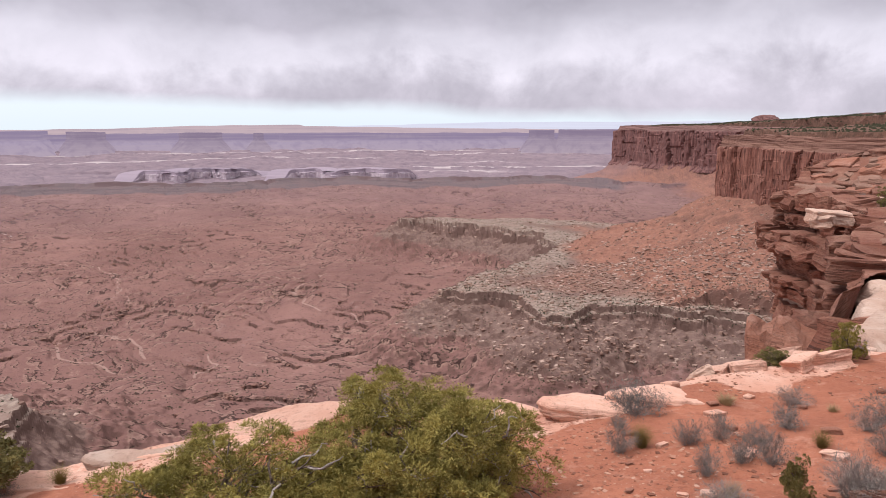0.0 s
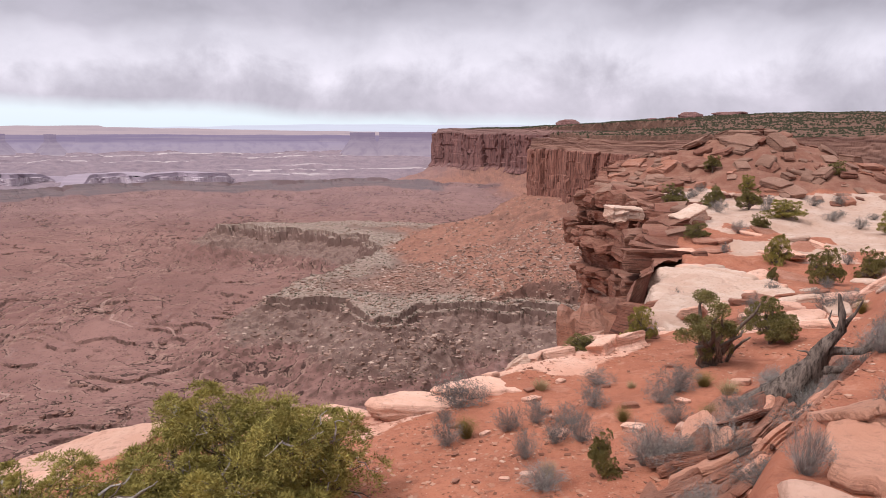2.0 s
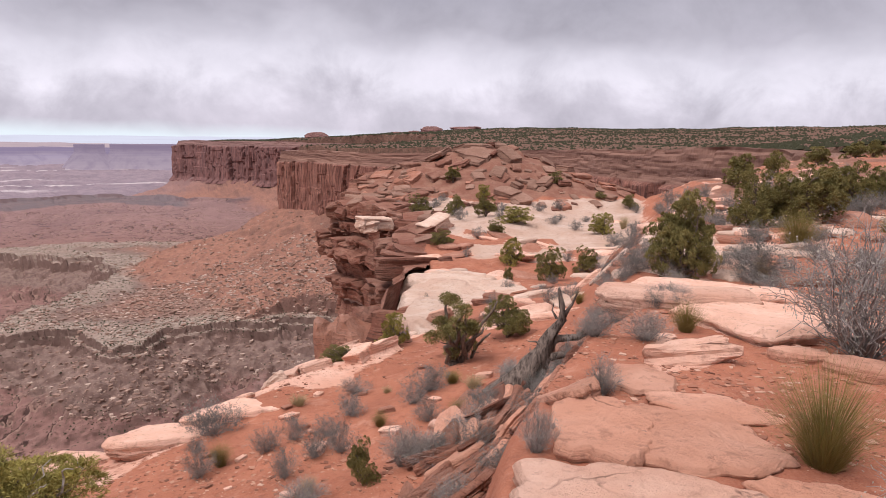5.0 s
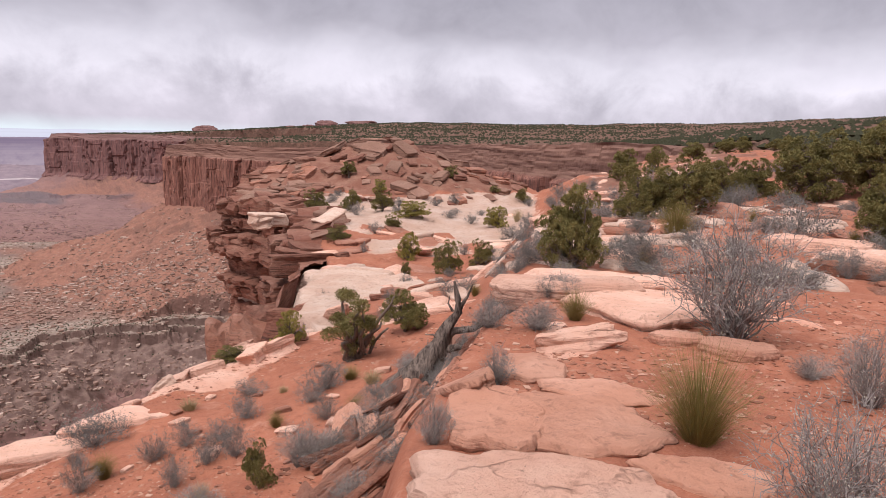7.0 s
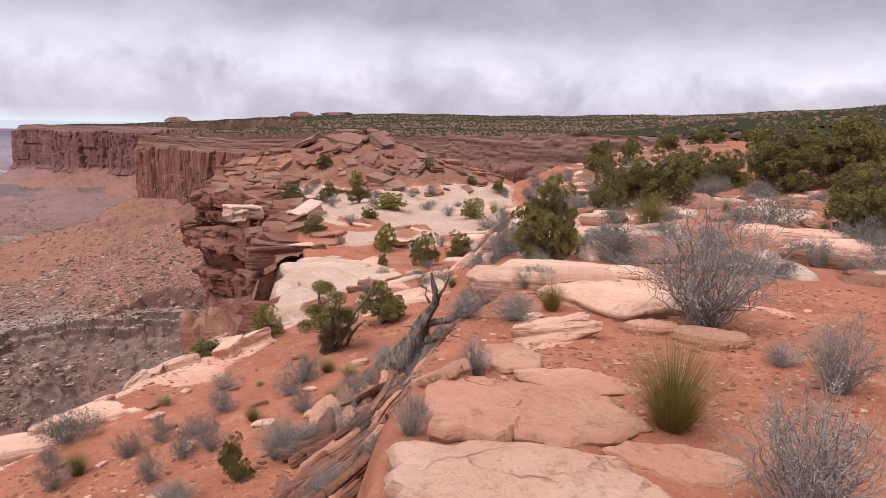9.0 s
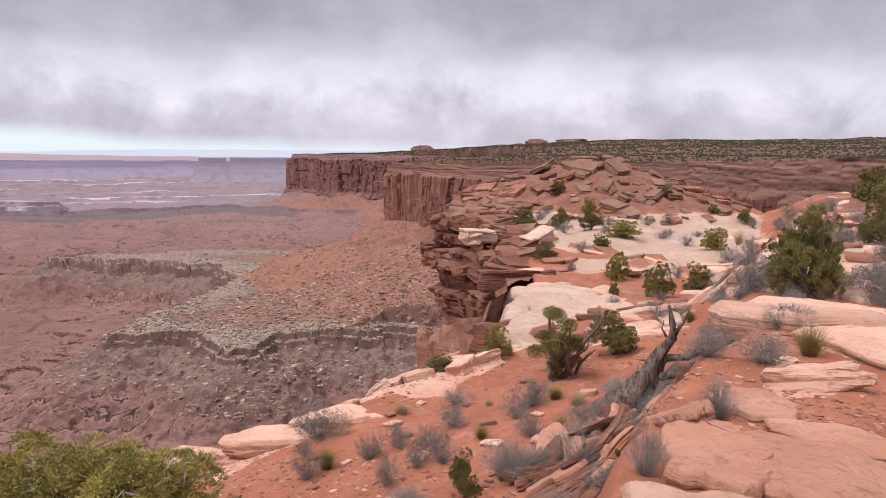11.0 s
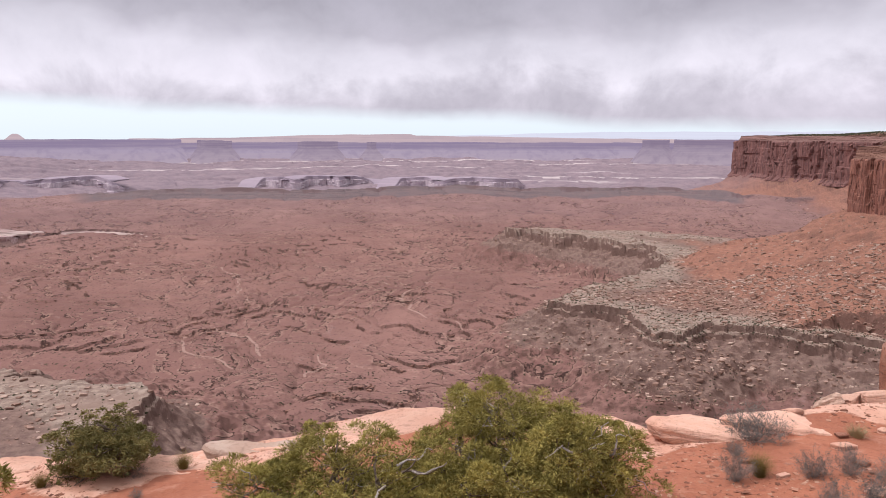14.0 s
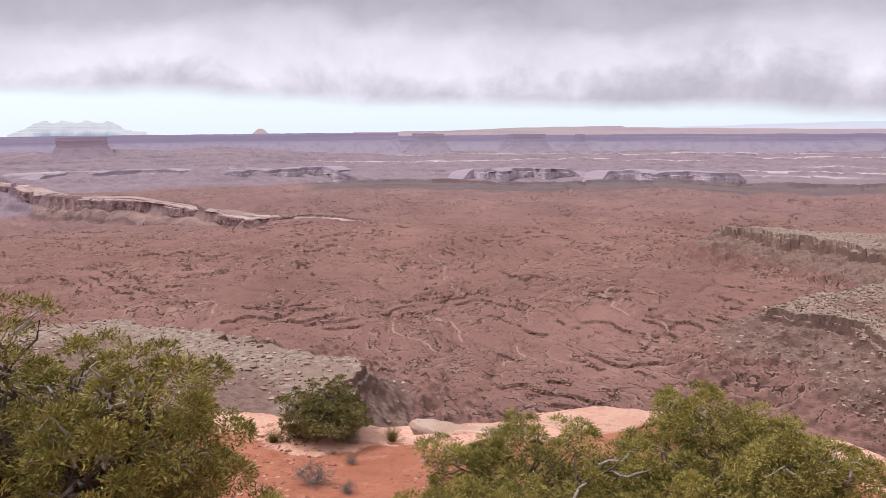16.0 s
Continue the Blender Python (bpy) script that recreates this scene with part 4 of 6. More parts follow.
def build_rim_cliff():
    """The broken ledges under the rim, course over course."""
    line = resample(RIM[15:29], 0.16)
    for i in range(12):
        q = line.copy()
        q[1:-1] = (line[:-2] + 2 * line[1:-1] + line[2:]) / 4
        line = q
    t = np.gradient(line, axis=0)
    t /= np.linalg.norm(t, axis=1, keepdims=True)
    nrm = np.stack([-t[:, 1], t[:, 0]], -1)
    s = np.concatenate([[0], np.cumsum(np.linalg.norm(np.diff(line, axis=0), axis=1))])
    zt, _ = near_height(line[:, 0] - nrm[:, 0] * 0.8, line[:, 1] - nrm[:, 1] * 0.8)
    h = np.concatenate([[0, 0.02], np.arange(0.12, 15, 0.11), np.geomspace(15.2, 75, 24)])
    S, Hh = np.meshgrid(s, h)
    zz = Hh + 0.5 * vnoise(S / 9, Hh * 0.2, 0, 201)
    edges = np.cumsum(np.array([0.0, 1.25, 0.75, 1.7, 0.6, 0.95, 0.5, 1.6, 0.8, 1.3, 0.55, 1.9, 1.1, 2.4, 3, 5, 8, 14, 30]))
    li = np.clip(np.searchsorted(edges, zz.ravel(), side="right") - 1, 0, len(edges) - 2).reshape(zz.shape)
    lo, hi = edges[li], edges[li + 1]
    wid = 1.1 + 1.3 * (0.5 + 0.5 * lattice(li, li * 0, li * 0, 203))
    u = (S + 40 * lattice(li, li * 0 + 3, li * 0, 204)) / wid + 0.35 * vnoise(S / 2.2, zz / 1.5, 0, 205)
    bi = np.floor(u)
    fu = u - bi
    gap = np.minimum(np.minimum(fu, 1 - fu) * wid, np.minimum(zz - lo, hi - zz))
    rnd = lattice(bi, li, li * 0, 206)
    rnd2 = lattice(li, li * 0 + 9, li * 0, 207)
    off = 0.55 + 0.36 * rnd + 1.05 * rnd2 + 0.04 * Hh - 0.75 * smooth(0.09, 0.0, gap) - 0.06 * smooth(0.4, 0.0, gap) + 1.1 * vnoise(S / 7, Hh / 5, 0, 208) + 0.10 * fbm(S / 0.8, Hh / 0.3, 0, 209, 4)
    off = off + 0.9 * smooth(2.0, 0.0, Hh) * 0.2 - 1.6 * smooth(0.10, 0.0, Hh) - 5 * smooth(3.5, 0.0, S)
    brow = smooth(1.8, 0.5, Hh)
    off = off * (1 - brow) + (0.75 + 0.22 * rnd + 0.08 * fbm(S / 0.8, Hh / 0.3, 0, 209, 3) - 1.6 * smooth(0.10, 0.0, Hh)) * brow
    apron = smooth(17, 11, S)
    off = off * (1 - apron) + np.maximum(off, 0.7 + 0.28 * Hh) * apron - 5 * smooth(1.5, 0.0, S) * apron
    X = line[None, :, 0] + nrm[None, :, 0] * off
    Y = line[None, :, 1] + nrm[None, :, 1] * off
    Z = zt[None] - Hh + 0.12 + 0.35 * vnoise(s / 2.7, 0, 0, 211)[None] * smooth(1.5, 0.2, Hh)
    P = np.stack([X, Y, Z + EYE], -1)
    me = mesh_from("rim_cliff", P.reshape(-1, 3), grid_faces(*S.shape), M_LEDGE, False)
    cliff = tagged(new("rim_cliff", me), "broken red sandstone cliff of stacked ledges under the rim", "cliff", kind="structure")
    gg = np.random.default_rng(212)
    blocks = [rock_mesh("ledge_block", (1, 1, 1), 1800 + i, M_LEDGE, 3, 0.40, 0.07, 0.16) for i in range(12)]
    depth, count = 0.10, 0
    for thick, reach in ((1.15, 1.9), (0.55, 1.2), (0.85, 2.3), (0.45, 1.5), (1.5, 2.5), (0.6, 1.6), (1.1, 2.7), (1.7, 2.2), (0.8, 3.0), (2.2, 2.8)):
        at = (15.0 if depth < 2.2 else 3.0) + gg.uniform(0, 2)
        while at < s[-1] - 3 and count < 300:
            w = gg.uniform(0.9, 2.7) * (1.0 if thick < 1.3 else 1.3)
            i = int(np.searchsorted(s, at + w / 2))
            if i >= len(line):
                break
            out = reach - 1.1 + gg.normal() * 0.55 + 1.0 * vnoise(s[i] / 7, depth / 5, 0, 208)
            x, y = line[i] + nrm[i] * (out - 1.2)
            b = part("ledge_block", blocks[count % 12], cliff)
            yaw = math.degrees(math.atan2(t[i, 1], t[i, 0])) + gg.normal() * 7
            b.matrix_basis = pose(x, y, zt[i] + EYE - depth - thick * 0.8 + gg.normal() * 0.10, gg.normal() * 3, gg.normal() * 3, yaw) @ Matrix.Diagonal((w, 3.2, thick * 1.08, 1))
            at += w * gg.uniform(0.86, 1.15)
            count += 1
        depth += thick


# ---- plants ----
class Shape:
    def __init__(self):
        self.v, self.f, self.n = [], [], 0

    def add(self, v, f):
        self.v.append(np.asarray(v, float)), self.f.append(np.asarray(f) + self.n)
        self.n += len(v)

    def tube(self, pts, r0, r1, sides=5):
        pts = np.asarray(pts, float)
        n = len(pts)
        t = np.gradient(pts, axis=0)
        t /= np.linalg.norm(t, axis=1, keepdims=True) + 1e-9
        ref = np.array([0.31, 0.17, 0.94]) if abs(t[0, 2]) < 0.9 else np.array([0.9, 0.3, 0.1])
        a = np.cross(t, ref)
        a /= np.linalg.norm(a, axis=1, keepdims=True) + 1e-9
        b = np.cross(t, a)
        ang = np.linspace(0, 2 * np.pi, sides, endpoint=False)
        r = np.linspace(r0, r1, n)[:, None, None]
        v = pts[:, None] + r * (a[:, None] * np.cos(ang)[None, :, None] + b[:, None] * np.sin(ang)[None, :, None])
        i = np.arange(n * sides).reshape(n, sides)
        j = np.roll(i, -1, axis=1)
        self.add(v.reshape(-1, 3), np.stack([i[:-1], j[:-1], j[1:], i[1:]], -1).reshape(-1, 4))

    def mesh(self, name, mat, smooth_faces=False):
        return mesh_from(name, np.concatenate(self.v), np.concatenate(self.f), mat, smooth_faces)


def sprigs(g, centres, dirs, length, width):
    """Narrow four-cornered leaves, one at each centre, pointing along dirs."""
    n = len(centres)
    side = np.cross(dirs, g.normal(size=(n, 3)))
    side /= np.linalg.norm(side, axis=1, keepdims=True) + 1e-9
    L = (length * g.uniform(0.6, 1.4, n))[:, None]
    W = (width * g.uniform(0.6, 1.4, n))[:, None]
    v = np.stack([centres, centres + dirs * L * 0.5 + side * W, centres + dirs * L, centres + dirs * L * 0.5 - side * W], 1)
    return v.reshape(-1, 3), np.arange(n * 4).reshape(n, 4)


def unit(v):
    return v / (np.linalg.norm(v, axis=-1, keepdims=True) + 1e-9)


def bent(g, a, b, n, jig):
    t = np.linspace(0, 1, n)[:, None]
    p = a * (1 - t) + b * t
    k = np.cumsum(g.normal(size=(n, 3)), axis=0)
    k -= k[0] * (1 - t) + k[-1] * t
    return p + k * jig


def juniper_meshes(seed, rad, height, limbs, clumps, per, length, crown_low=0.18, bare=0.0, lobes=7, tuft_size=0.0):
    """Trunk and crown of a juniper: twisted limbs, and clumps of scale leaves in uneven lobes."""
    g = np.random.default_rng(seed)
    wood, dead = Shape(), Shape()
    fork = np.array([0, 0, height * 0.16])
    wood.tube(bent(g, np.array([0, 0, -0.25]), fork, 6, 0.03), 0.06 * height ** 0.6, 0.05 * height ** 0.6, 8)
    az = g.uniform(0, 2 * np.pi) + np.arange(lobes) * 2.4
    lift = np.concatenate([[0.80, 0.70], g.uniform(0.10, 0.62, lobes - 2)])
    q = np.sqrt(np.clip(1 - lift ** 2, 0.05, 1)) * g.uniform(0.55, 1.05, lobes)
    cen = np.stack([np.cos(az) * rad * 0.62 * q, np.sin(az) * rad * 0.62 * q, height * lift], -1)
    size = rad * g.uniform(0.30, 0.46, lobes) * (1.0 if lobes < 18 else 0.82)
    tips = []
    for c, s in zip(cen, size):
        p = bent(g, fork, c, 9, 0.035 * height)
        wood.tube(p, 0.045 * height ** 0.6, 0.014, 6)
        for i in range(limbs):
            u = unit(g.normal(size=3) + np.array([0, 0, 0.35]))
            e = c + u * s * g.uniform(0.5, 1.0) * np.array([1, 1, 0.72])
            k = bent(g, p[g.integers(4, 8)], e, 6, 0.022 * height)
            wood.tube(k, 0.016, 0.005, 4)
            tips.append(e)
            if g.random() < 0.12 + bare:
                o = e + unit(u + g.normal(size=3) * 0.6) * s * g.uniform(0.15, 0.45)
                dead.tube(bent(g, e - u * 0.4 * s, o, 7, 0.03), 0.013, 0.004, 5)
    cl, nd = [], []
    for i in range(clumps):
        k = g.integers(len(cen))
        u = unit(g.normal(size=3) + np.array([0, 0, 0.45]))
        r = size[k] * g.uniform(0.55, 1.05)
        p = cen[k] + u * r * np.array([1, 1, 0.75])
        if p[2] < height * crown_low:
            p[2] = height * crown_low + abs(g.normal()) * 0.05
        cl.append(p), nd.append(u)
    cl, nd = np.array(cl), np.array(nd)
    rr = size.mean() * g.uniform(0.12, 0.30, clumps) * (1.0 if clumps < 500 else 0.75)
    if tuft_size:
        rr = tuft_size * g.uniform(0.6, 1.35, clumps)
    idx = np.repeat(np.arange(clumps), per)
    u = unit(g.normal(size=(len(idx), 3)) + nd[idx] * 0.8 + np.array([0, 0, 0.55 if tuft_size else 0.3]))
    knob = 1 + 0.35 * vnoise(u[:, 0] * 3.1 + idx * 7.7, u[:, 1] * 3.1, u[:, 2] * 3.1, seed)
    c = cl[idx] + u * (rr[idx] * knob * g.uniform(0.35, 1.0, len(idx)) ** 0.5)[:, None] * np.array([1, 1, 0.85])
    v, f = sprigs(g, c, unit(u + 0.6 * g.normal(size=u.shape)), length, length * (0.115 if tuft_size else 0.20))
    return wood, dead, (v, f)


def juniper(seed, rad, height, limbs=6, clumps=70, per=100, length=0.07, leaf=None, bare=0.0, lobes=7, low=0.18, tuft_size=0.0):
    wood, dead, (v, f) = juniper_meshes(seed, rad, height, limbs, clumps, per, length, low, bare, lobes, tuft_size)
    s = (rad / np.percentile(np.hypot(v[:, 0], v[:, 1]), 98), height / np.percentile(v[:, 2], 99.7))
    s = np.array([s[0], s[0], s[1]])
    v = v * s
    for shape in (wood, dead):
        shape.v = [q * s for q in shape.v]
    top = new("juniper")
    stem = part("trunk", wood.mesh("trunk", M_BARK, True), top)
    if bare > 0.2:
        for dv, df in zip(dead.v, dead.f):
            part("dead_branch", mesh_from("dead_branch", dv, df - df.min(), M_DRY), stem, "bare grey dead branch")
    part("crown", mesh_from("crown", v, f, leaf or M_JUNIPER), top)
    return top


def shrub(name, seed, rad, height, stems, leaves, leaf_len, leaf_mat, twig_mat, thick=0.006, fork=3, upright=0.5):
    """A desert shrub: forking wiry stems from one foot, with small leaves on the outer half."""
    g = np.random.default_rng(seed)
    wood = Shape()
    ends, dirs = [], []
    for i in range(stems):
        a, q = g.uniform(0, 2 * np.pi), g.uniform(0, 1) ** 0.5
        tip = np.array([math.cos(a) * rad * q, math.sin(a) * rad * q, height * (1 - 0.55 * q * q) * g.uniform(0.75, 1.1)])
        foot = np.array([math.cos(a), math.sin(a), 0]) * rad * 0.12 * g.random()
        path = bent(g, foot, tip, 7, rad * 0.085)
        path[1:-1, 2] += height * 0.05
        wood.tube(path, thick, thick * 0.4, 3)
        for k in range(fork):
            b = path[g.integers(2, 7)]
            u = unit((tip - foot) + g.normal(size=3) * rad * (0.8 if fork < 7 else 1.4))
            e = b + u * rad * g.uniform(0.18, 0.42)
            wood.tube(np.stack([b, (b + e) / 2 + g.normal(size=3) * rad * 0.03, e]), thick * 0.5, thick * 0.22, 3)
            ends.append((b + e) / 2), dirs.append(u), ends.append(e), dirs.append(u)
    q = np.concatenate(wood.v)
    s = (rad / np.percentile(np.hypot(q[:, 0], q[:, 1]), 97), height / np.percentile(q[:, 2], 99))
    s = np.array([s[0], s[0], s[1]])
    wood.v = [p * s for p in wood.v]
    ends = [p * s for p in ends]
    top = new(name)
    part("branchwork", wood.mesh("branchwork", twig_mat), top)
    if leaves:
        ends, dirs = np.array(ends), np.array(dirs)
        i = g.integers(0, len(ends), leaves)
        c = ends[i] + g.normal(size=(leaves, 3)) * rad * 0.055
        v, f = sprigs(g, c, unit(dirs[i] + g.normal(size=(leaves, 3)) * 0.7), leaf_len, leaf_len * 0.24)
        part("foliage", mesh_from("foliage", v, f, leaf_mat), top)
    return top


def tuft(name, seed, rad, height, blades, mat, width=0.004, lean=0.45, part_name="foliage", stray=0.10):
    """A clump of fine upright stems or blades."""
    g = np.random.default_rng(seed)
    V, F = [], []
    a, q = g.uniform(0, 2 * np.pi, blades), g.uniform(0, 1, blades) ** 0.5
    foot = np.stack([np.cos(a) * rad * 0.45 * q, np.sin(a) * rad * 0.45 * q, 0 * a], -1)
    out = np.stack([np.cos(a), np.sin(a), 0 * a], -1)
    h = (height * (1 - 0.35 * q ** 2) * g.uniform(0.55, 1.1, blades))[:, None]
    jit = g.normal(size=(blades, 3)) * rad * stray
    mid = foot + out * (q * rad * lean * 0.45)[:, None] + np.array([0, 0, 1]) * h * 0.55 + jit * 0.5
    tip = foot + out * (q * rad * lean * 1.25)[:, None] + np.array([0, 0, 1]) * h + jit
    side = unit(np.cross(out + 0.8 * g.normal(size=out.shape), np.array([0, 0, 1.0]))) * width
    v = np.stack([foot - side, foot + side, mid + side * 0.8, mid - side * 0.8, tip + side * 0.3, tip - side * 0.3], 1).reshape(-1, 3)
    v = v * np.array([rad / np.percentile(np.hypot(v[:, 0], v[:, 1]), 97)] * 2 + [height / np.percentile(v[:, 2], 99)])
    i = np.arange(blades)[:, None] * 6
    f = np.concatenate([i + np.array([0, 1, 2, 3]), i + np.array([3, 2, 4, 5])])
    top = new(name)
    part(part_name, mesh_from(part_name, v, f, mat), top)
    return top


def stand(ob, az, d, scale=(1, 1, 1), yaw=None, sink=0.03, raise_by=0.0):
    """The pose of a plant on the ground."""
    x, y = polar(az, d)
    return pose(x, y, ground_at(x, y) - sink + raise_by, 0, 0, rng.uniform(0, 360) if yaw is None else yaw) @ Matrix.Diagonal((*scale, 1))


def scatter(protos, spots, rad, height, label, category, group):
    """Set plants out: the first of each kind itself, the others as copies. Spots: bearing, distance, width, height."""
    used = set()
    for i, (az, d, w, h) in enumerate(spots):
        k = i % len(protos)
        m = stand(protos[k], az, d, (w / 2 / rad, w / 2 / rad, h / height))
        if k in used:
            s = protos[k].matrix_basis.to_scale()
            copy_thing(protos[k], m @ Matrix.Diagonal((1 / s[0], 1 / s[1], 1 / s[2], 1)))
            continue
        used.add(k)
        protos[k].matrix_basis = m
        tagged(protos[k], label, category, group)
    for k, p in enumerate(protos):
        if k not in used:
            for c in list(p.children):
                bpy.data.objects.remove(c)
            bpy.data.objects.remove(p)


# ---- the large structure ----
build_near_ground()
build_valley()
build_wall("mesa_wall_near", WALL_B, 2.0, (-1, -3, -6, -10, -14, -17, -18), CLIFF_FOOT - 24, 5.0, 301, M_CLIFF, "tall fluted red sandstone cliff with dark desert varnish", 0.16, 96)
build_wall("mesa_wall_middle", WALL_B2, 6.0, (-17, -12), CLIFF_FOOT - 60, 8.0, 311, M_CLIFF_FAR, "red sandstone cliff running back along the plateau")
build_wall("mesa_wall_far", WALL_A, 5.0, (-9, -9, -11, -12), CLIFF_FOOT - 66, 11.0, 321, M_CLIFF_FAR, "distant red sandstone mesa cliff above a talus slope")
build_wall("canyon_wall_left", [(-950, 1600), (-1180, 1650), (-1380, 1560), (-1702, 1640), (-1978, 1657), (-2239, 1575), (-2800, 1800), (-3300, 1900)], 6.0, (-258, -254, -245, -229, -224, -221, -219, -219), -318, 13.0, 331, M_CLIFF_PALE, "pale banded inner canyon wall", 0.10, 60, 44.0)
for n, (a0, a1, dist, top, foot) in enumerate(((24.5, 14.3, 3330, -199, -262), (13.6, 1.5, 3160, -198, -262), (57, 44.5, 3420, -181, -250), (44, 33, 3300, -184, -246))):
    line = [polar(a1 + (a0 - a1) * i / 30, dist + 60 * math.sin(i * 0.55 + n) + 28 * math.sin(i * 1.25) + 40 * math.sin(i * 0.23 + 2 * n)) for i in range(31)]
    build_wall("inner_canyon_wall", line, 7.0, (foot, top - 8, top, top - 5, top - 1, top - 12, top - 3, top - 10, foot), foot, 4.0, 341 + 60 * n, M_INNER, "inner gorge wall with haze in its colour, dark cap and pale slopes", 0.25, 30, 90.0)
build_rim_cliff()


# ---- far mesas, a glowing backdrop with haze painted into its colours ----
def make_haze_glow(name, face, slope, floor_c, glow=1.22):
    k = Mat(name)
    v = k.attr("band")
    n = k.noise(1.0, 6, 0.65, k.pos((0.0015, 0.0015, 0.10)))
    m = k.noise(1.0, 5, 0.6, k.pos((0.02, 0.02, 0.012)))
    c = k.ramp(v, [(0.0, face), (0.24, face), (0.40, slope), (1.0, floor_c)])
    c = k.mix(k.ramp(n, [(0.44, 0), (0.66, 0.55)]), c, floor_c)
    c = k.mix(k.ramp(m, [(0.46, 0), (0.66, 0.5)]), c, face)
    # the haze-tinted colour glows by itself over a nearly black base
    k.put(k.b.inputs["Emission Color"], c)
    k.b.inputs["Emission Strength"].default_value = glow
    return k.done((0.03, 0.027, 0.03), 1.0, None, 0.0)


M_FAR1 = make_haze_glow("hazy_mauve_mesa", (0.222, 0.178, 0.262), (0.316, 0.260, 0.335), (0.350, 0.283, 0.328))
# peach paints sunlight onto the farthest mesa
M_FAR2 = make_haze_glow("hazy_peach_mesa", (0.47, 0.365, 0.375), (0.36, 0.288, 0.325), (0.31, 0.25, 0.29))
M_FAR0 = make_haze_glow("hazy_purple_butte", (0.196, 0.152, 0.214), (0.255, 0.203, 0.258), (0.345, 0.276, 0.314))
M_FAR4 = make_haze_glow("hazy_reddish_butte", (0.165, 0.112, 0.145), (0.235, 0.168, 0.200), (0.30, 0.235, 0.275))
M_FAR3 = make_haze_glow("hazy_blue_mesa", (0.60, 0.62, 0.70), (0.58, 0.60, 0.68), (0.52, 0.53, 0.60))
M_SNOW = make_haze_glow("hazy_snow_peak", (0.95, 0.96, 0.98), (0.42, 0.50, 0.64), (0.42, 0.48, 0.60), 0.80)


def far_mesa(name, az0, az1, d, top, foot, seed, mat, label, ragged=0.10, cliff=0.28, peak=None, taper=1.5, bays=22.0):
    """A mesa on the skyline: plumb cliff over a spreading slope. top, foot: degrees of height."""
    az = np.arange(az1, az0, 0.06)
    rows = np.concatenate([[0.0, 0.0], np.linspace(0.02, cliff, 8), np.linspace(cliff + 0.06, 1.0, 9)])
    edge = np.minimum(az - az1, az0 - az)
    t = top + ragged * (0.6 * vnoise(az / 2.6, 0, 0, seed) + 0.25 * vnoise(az / 0.5, 0, 0, seed + 1))
    t = np.where(edge < 0.0, foot, t)
    if peak:
        t = peak(az)
    dd = d + 160 * smooth(0.9, 0.0, edge) ** 2 + bays * vnoise(az / 1.7, 0, 0, seed + 2) + 0.25 * bays * vnoise(az / 0.6, 0, 0, seed + 3)
    P = []
    for i, v in enumerate(rows):
        e = t + (foot - t) * v
        out = 0 if v <= cliff else (v - cliff) * 190 + 25
        r = dd - out + (260 if i == 0 else 0)
        a = az
        if v > cliff:
            a = np.where(az < (az0 + az1) / 2, az - taper * (v - cliff) * smooth(2.0, 0.0, az - az1), az + taper * (v - cliff) * smooth(2.0, 0.0, az0 - az))
        z = dd * np.tan(np.radians(e))
        ar = np.radians(a)
        P.append(np.stack([-r * np.sin(ar), r * np.cos(ar), z + EYE], -1))
    P = np.stack(P)
    band = np.repeat(rows[:, None], len(az), 1)
    me = mesh_from(name, P.reshape(-1, 3), grid_faces(P.shape[0], P.shape[1]), mat, True, {"band": band})
    tagged(new(name, me), label, "distant mesa", kind="structure")


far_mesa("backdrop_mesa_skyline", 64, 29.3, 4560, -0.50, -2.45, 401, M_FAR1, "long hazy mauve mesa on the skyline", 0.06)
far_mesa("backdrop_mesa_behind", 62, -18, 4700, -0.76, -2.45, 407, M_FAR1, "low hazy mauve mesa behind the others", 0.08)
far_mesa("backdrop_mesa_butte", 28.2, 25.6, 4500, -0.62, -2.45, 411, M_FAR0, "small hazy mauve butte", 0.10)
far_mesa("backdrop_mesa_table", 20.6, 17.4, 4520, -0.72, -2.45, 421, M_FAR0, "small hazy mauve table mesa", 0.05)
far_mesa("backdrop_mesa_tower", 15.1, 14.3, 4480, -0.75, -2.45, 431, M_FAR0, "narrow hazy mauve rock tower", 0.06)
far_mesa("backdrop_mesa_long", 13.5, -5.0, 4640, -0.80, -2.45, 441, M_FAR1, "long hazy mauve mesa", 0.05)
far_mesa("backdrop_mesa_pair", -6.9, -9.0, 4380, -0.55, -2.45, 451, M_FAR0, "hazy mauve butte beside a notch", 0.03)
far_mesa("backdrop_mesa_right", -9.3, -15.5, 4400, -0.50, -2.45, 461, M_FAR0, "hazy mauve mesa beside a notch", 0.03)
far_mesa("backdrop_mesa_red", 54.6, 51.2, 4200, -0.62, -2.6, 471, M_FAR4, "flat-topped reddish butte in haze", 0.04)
far_mesa("backdrop_mesa_peach", 33, -16, 4800, -0.20, -2.4, 481, M_FAR2, "peach mesa on the far skyline with sunlight painted in its colour", 0.05, 0.30,
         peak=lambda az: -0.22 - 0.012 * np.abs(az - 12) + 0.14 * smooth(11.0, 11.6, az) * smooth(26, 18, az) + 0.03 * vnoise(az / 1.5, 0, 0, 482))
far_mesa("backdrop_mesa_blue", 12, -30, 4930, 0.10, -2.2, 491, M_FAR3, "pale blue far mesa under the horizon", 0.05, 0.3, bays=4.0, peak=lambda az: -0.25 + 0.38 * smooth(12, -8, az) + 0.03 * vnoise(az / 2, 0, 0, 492))
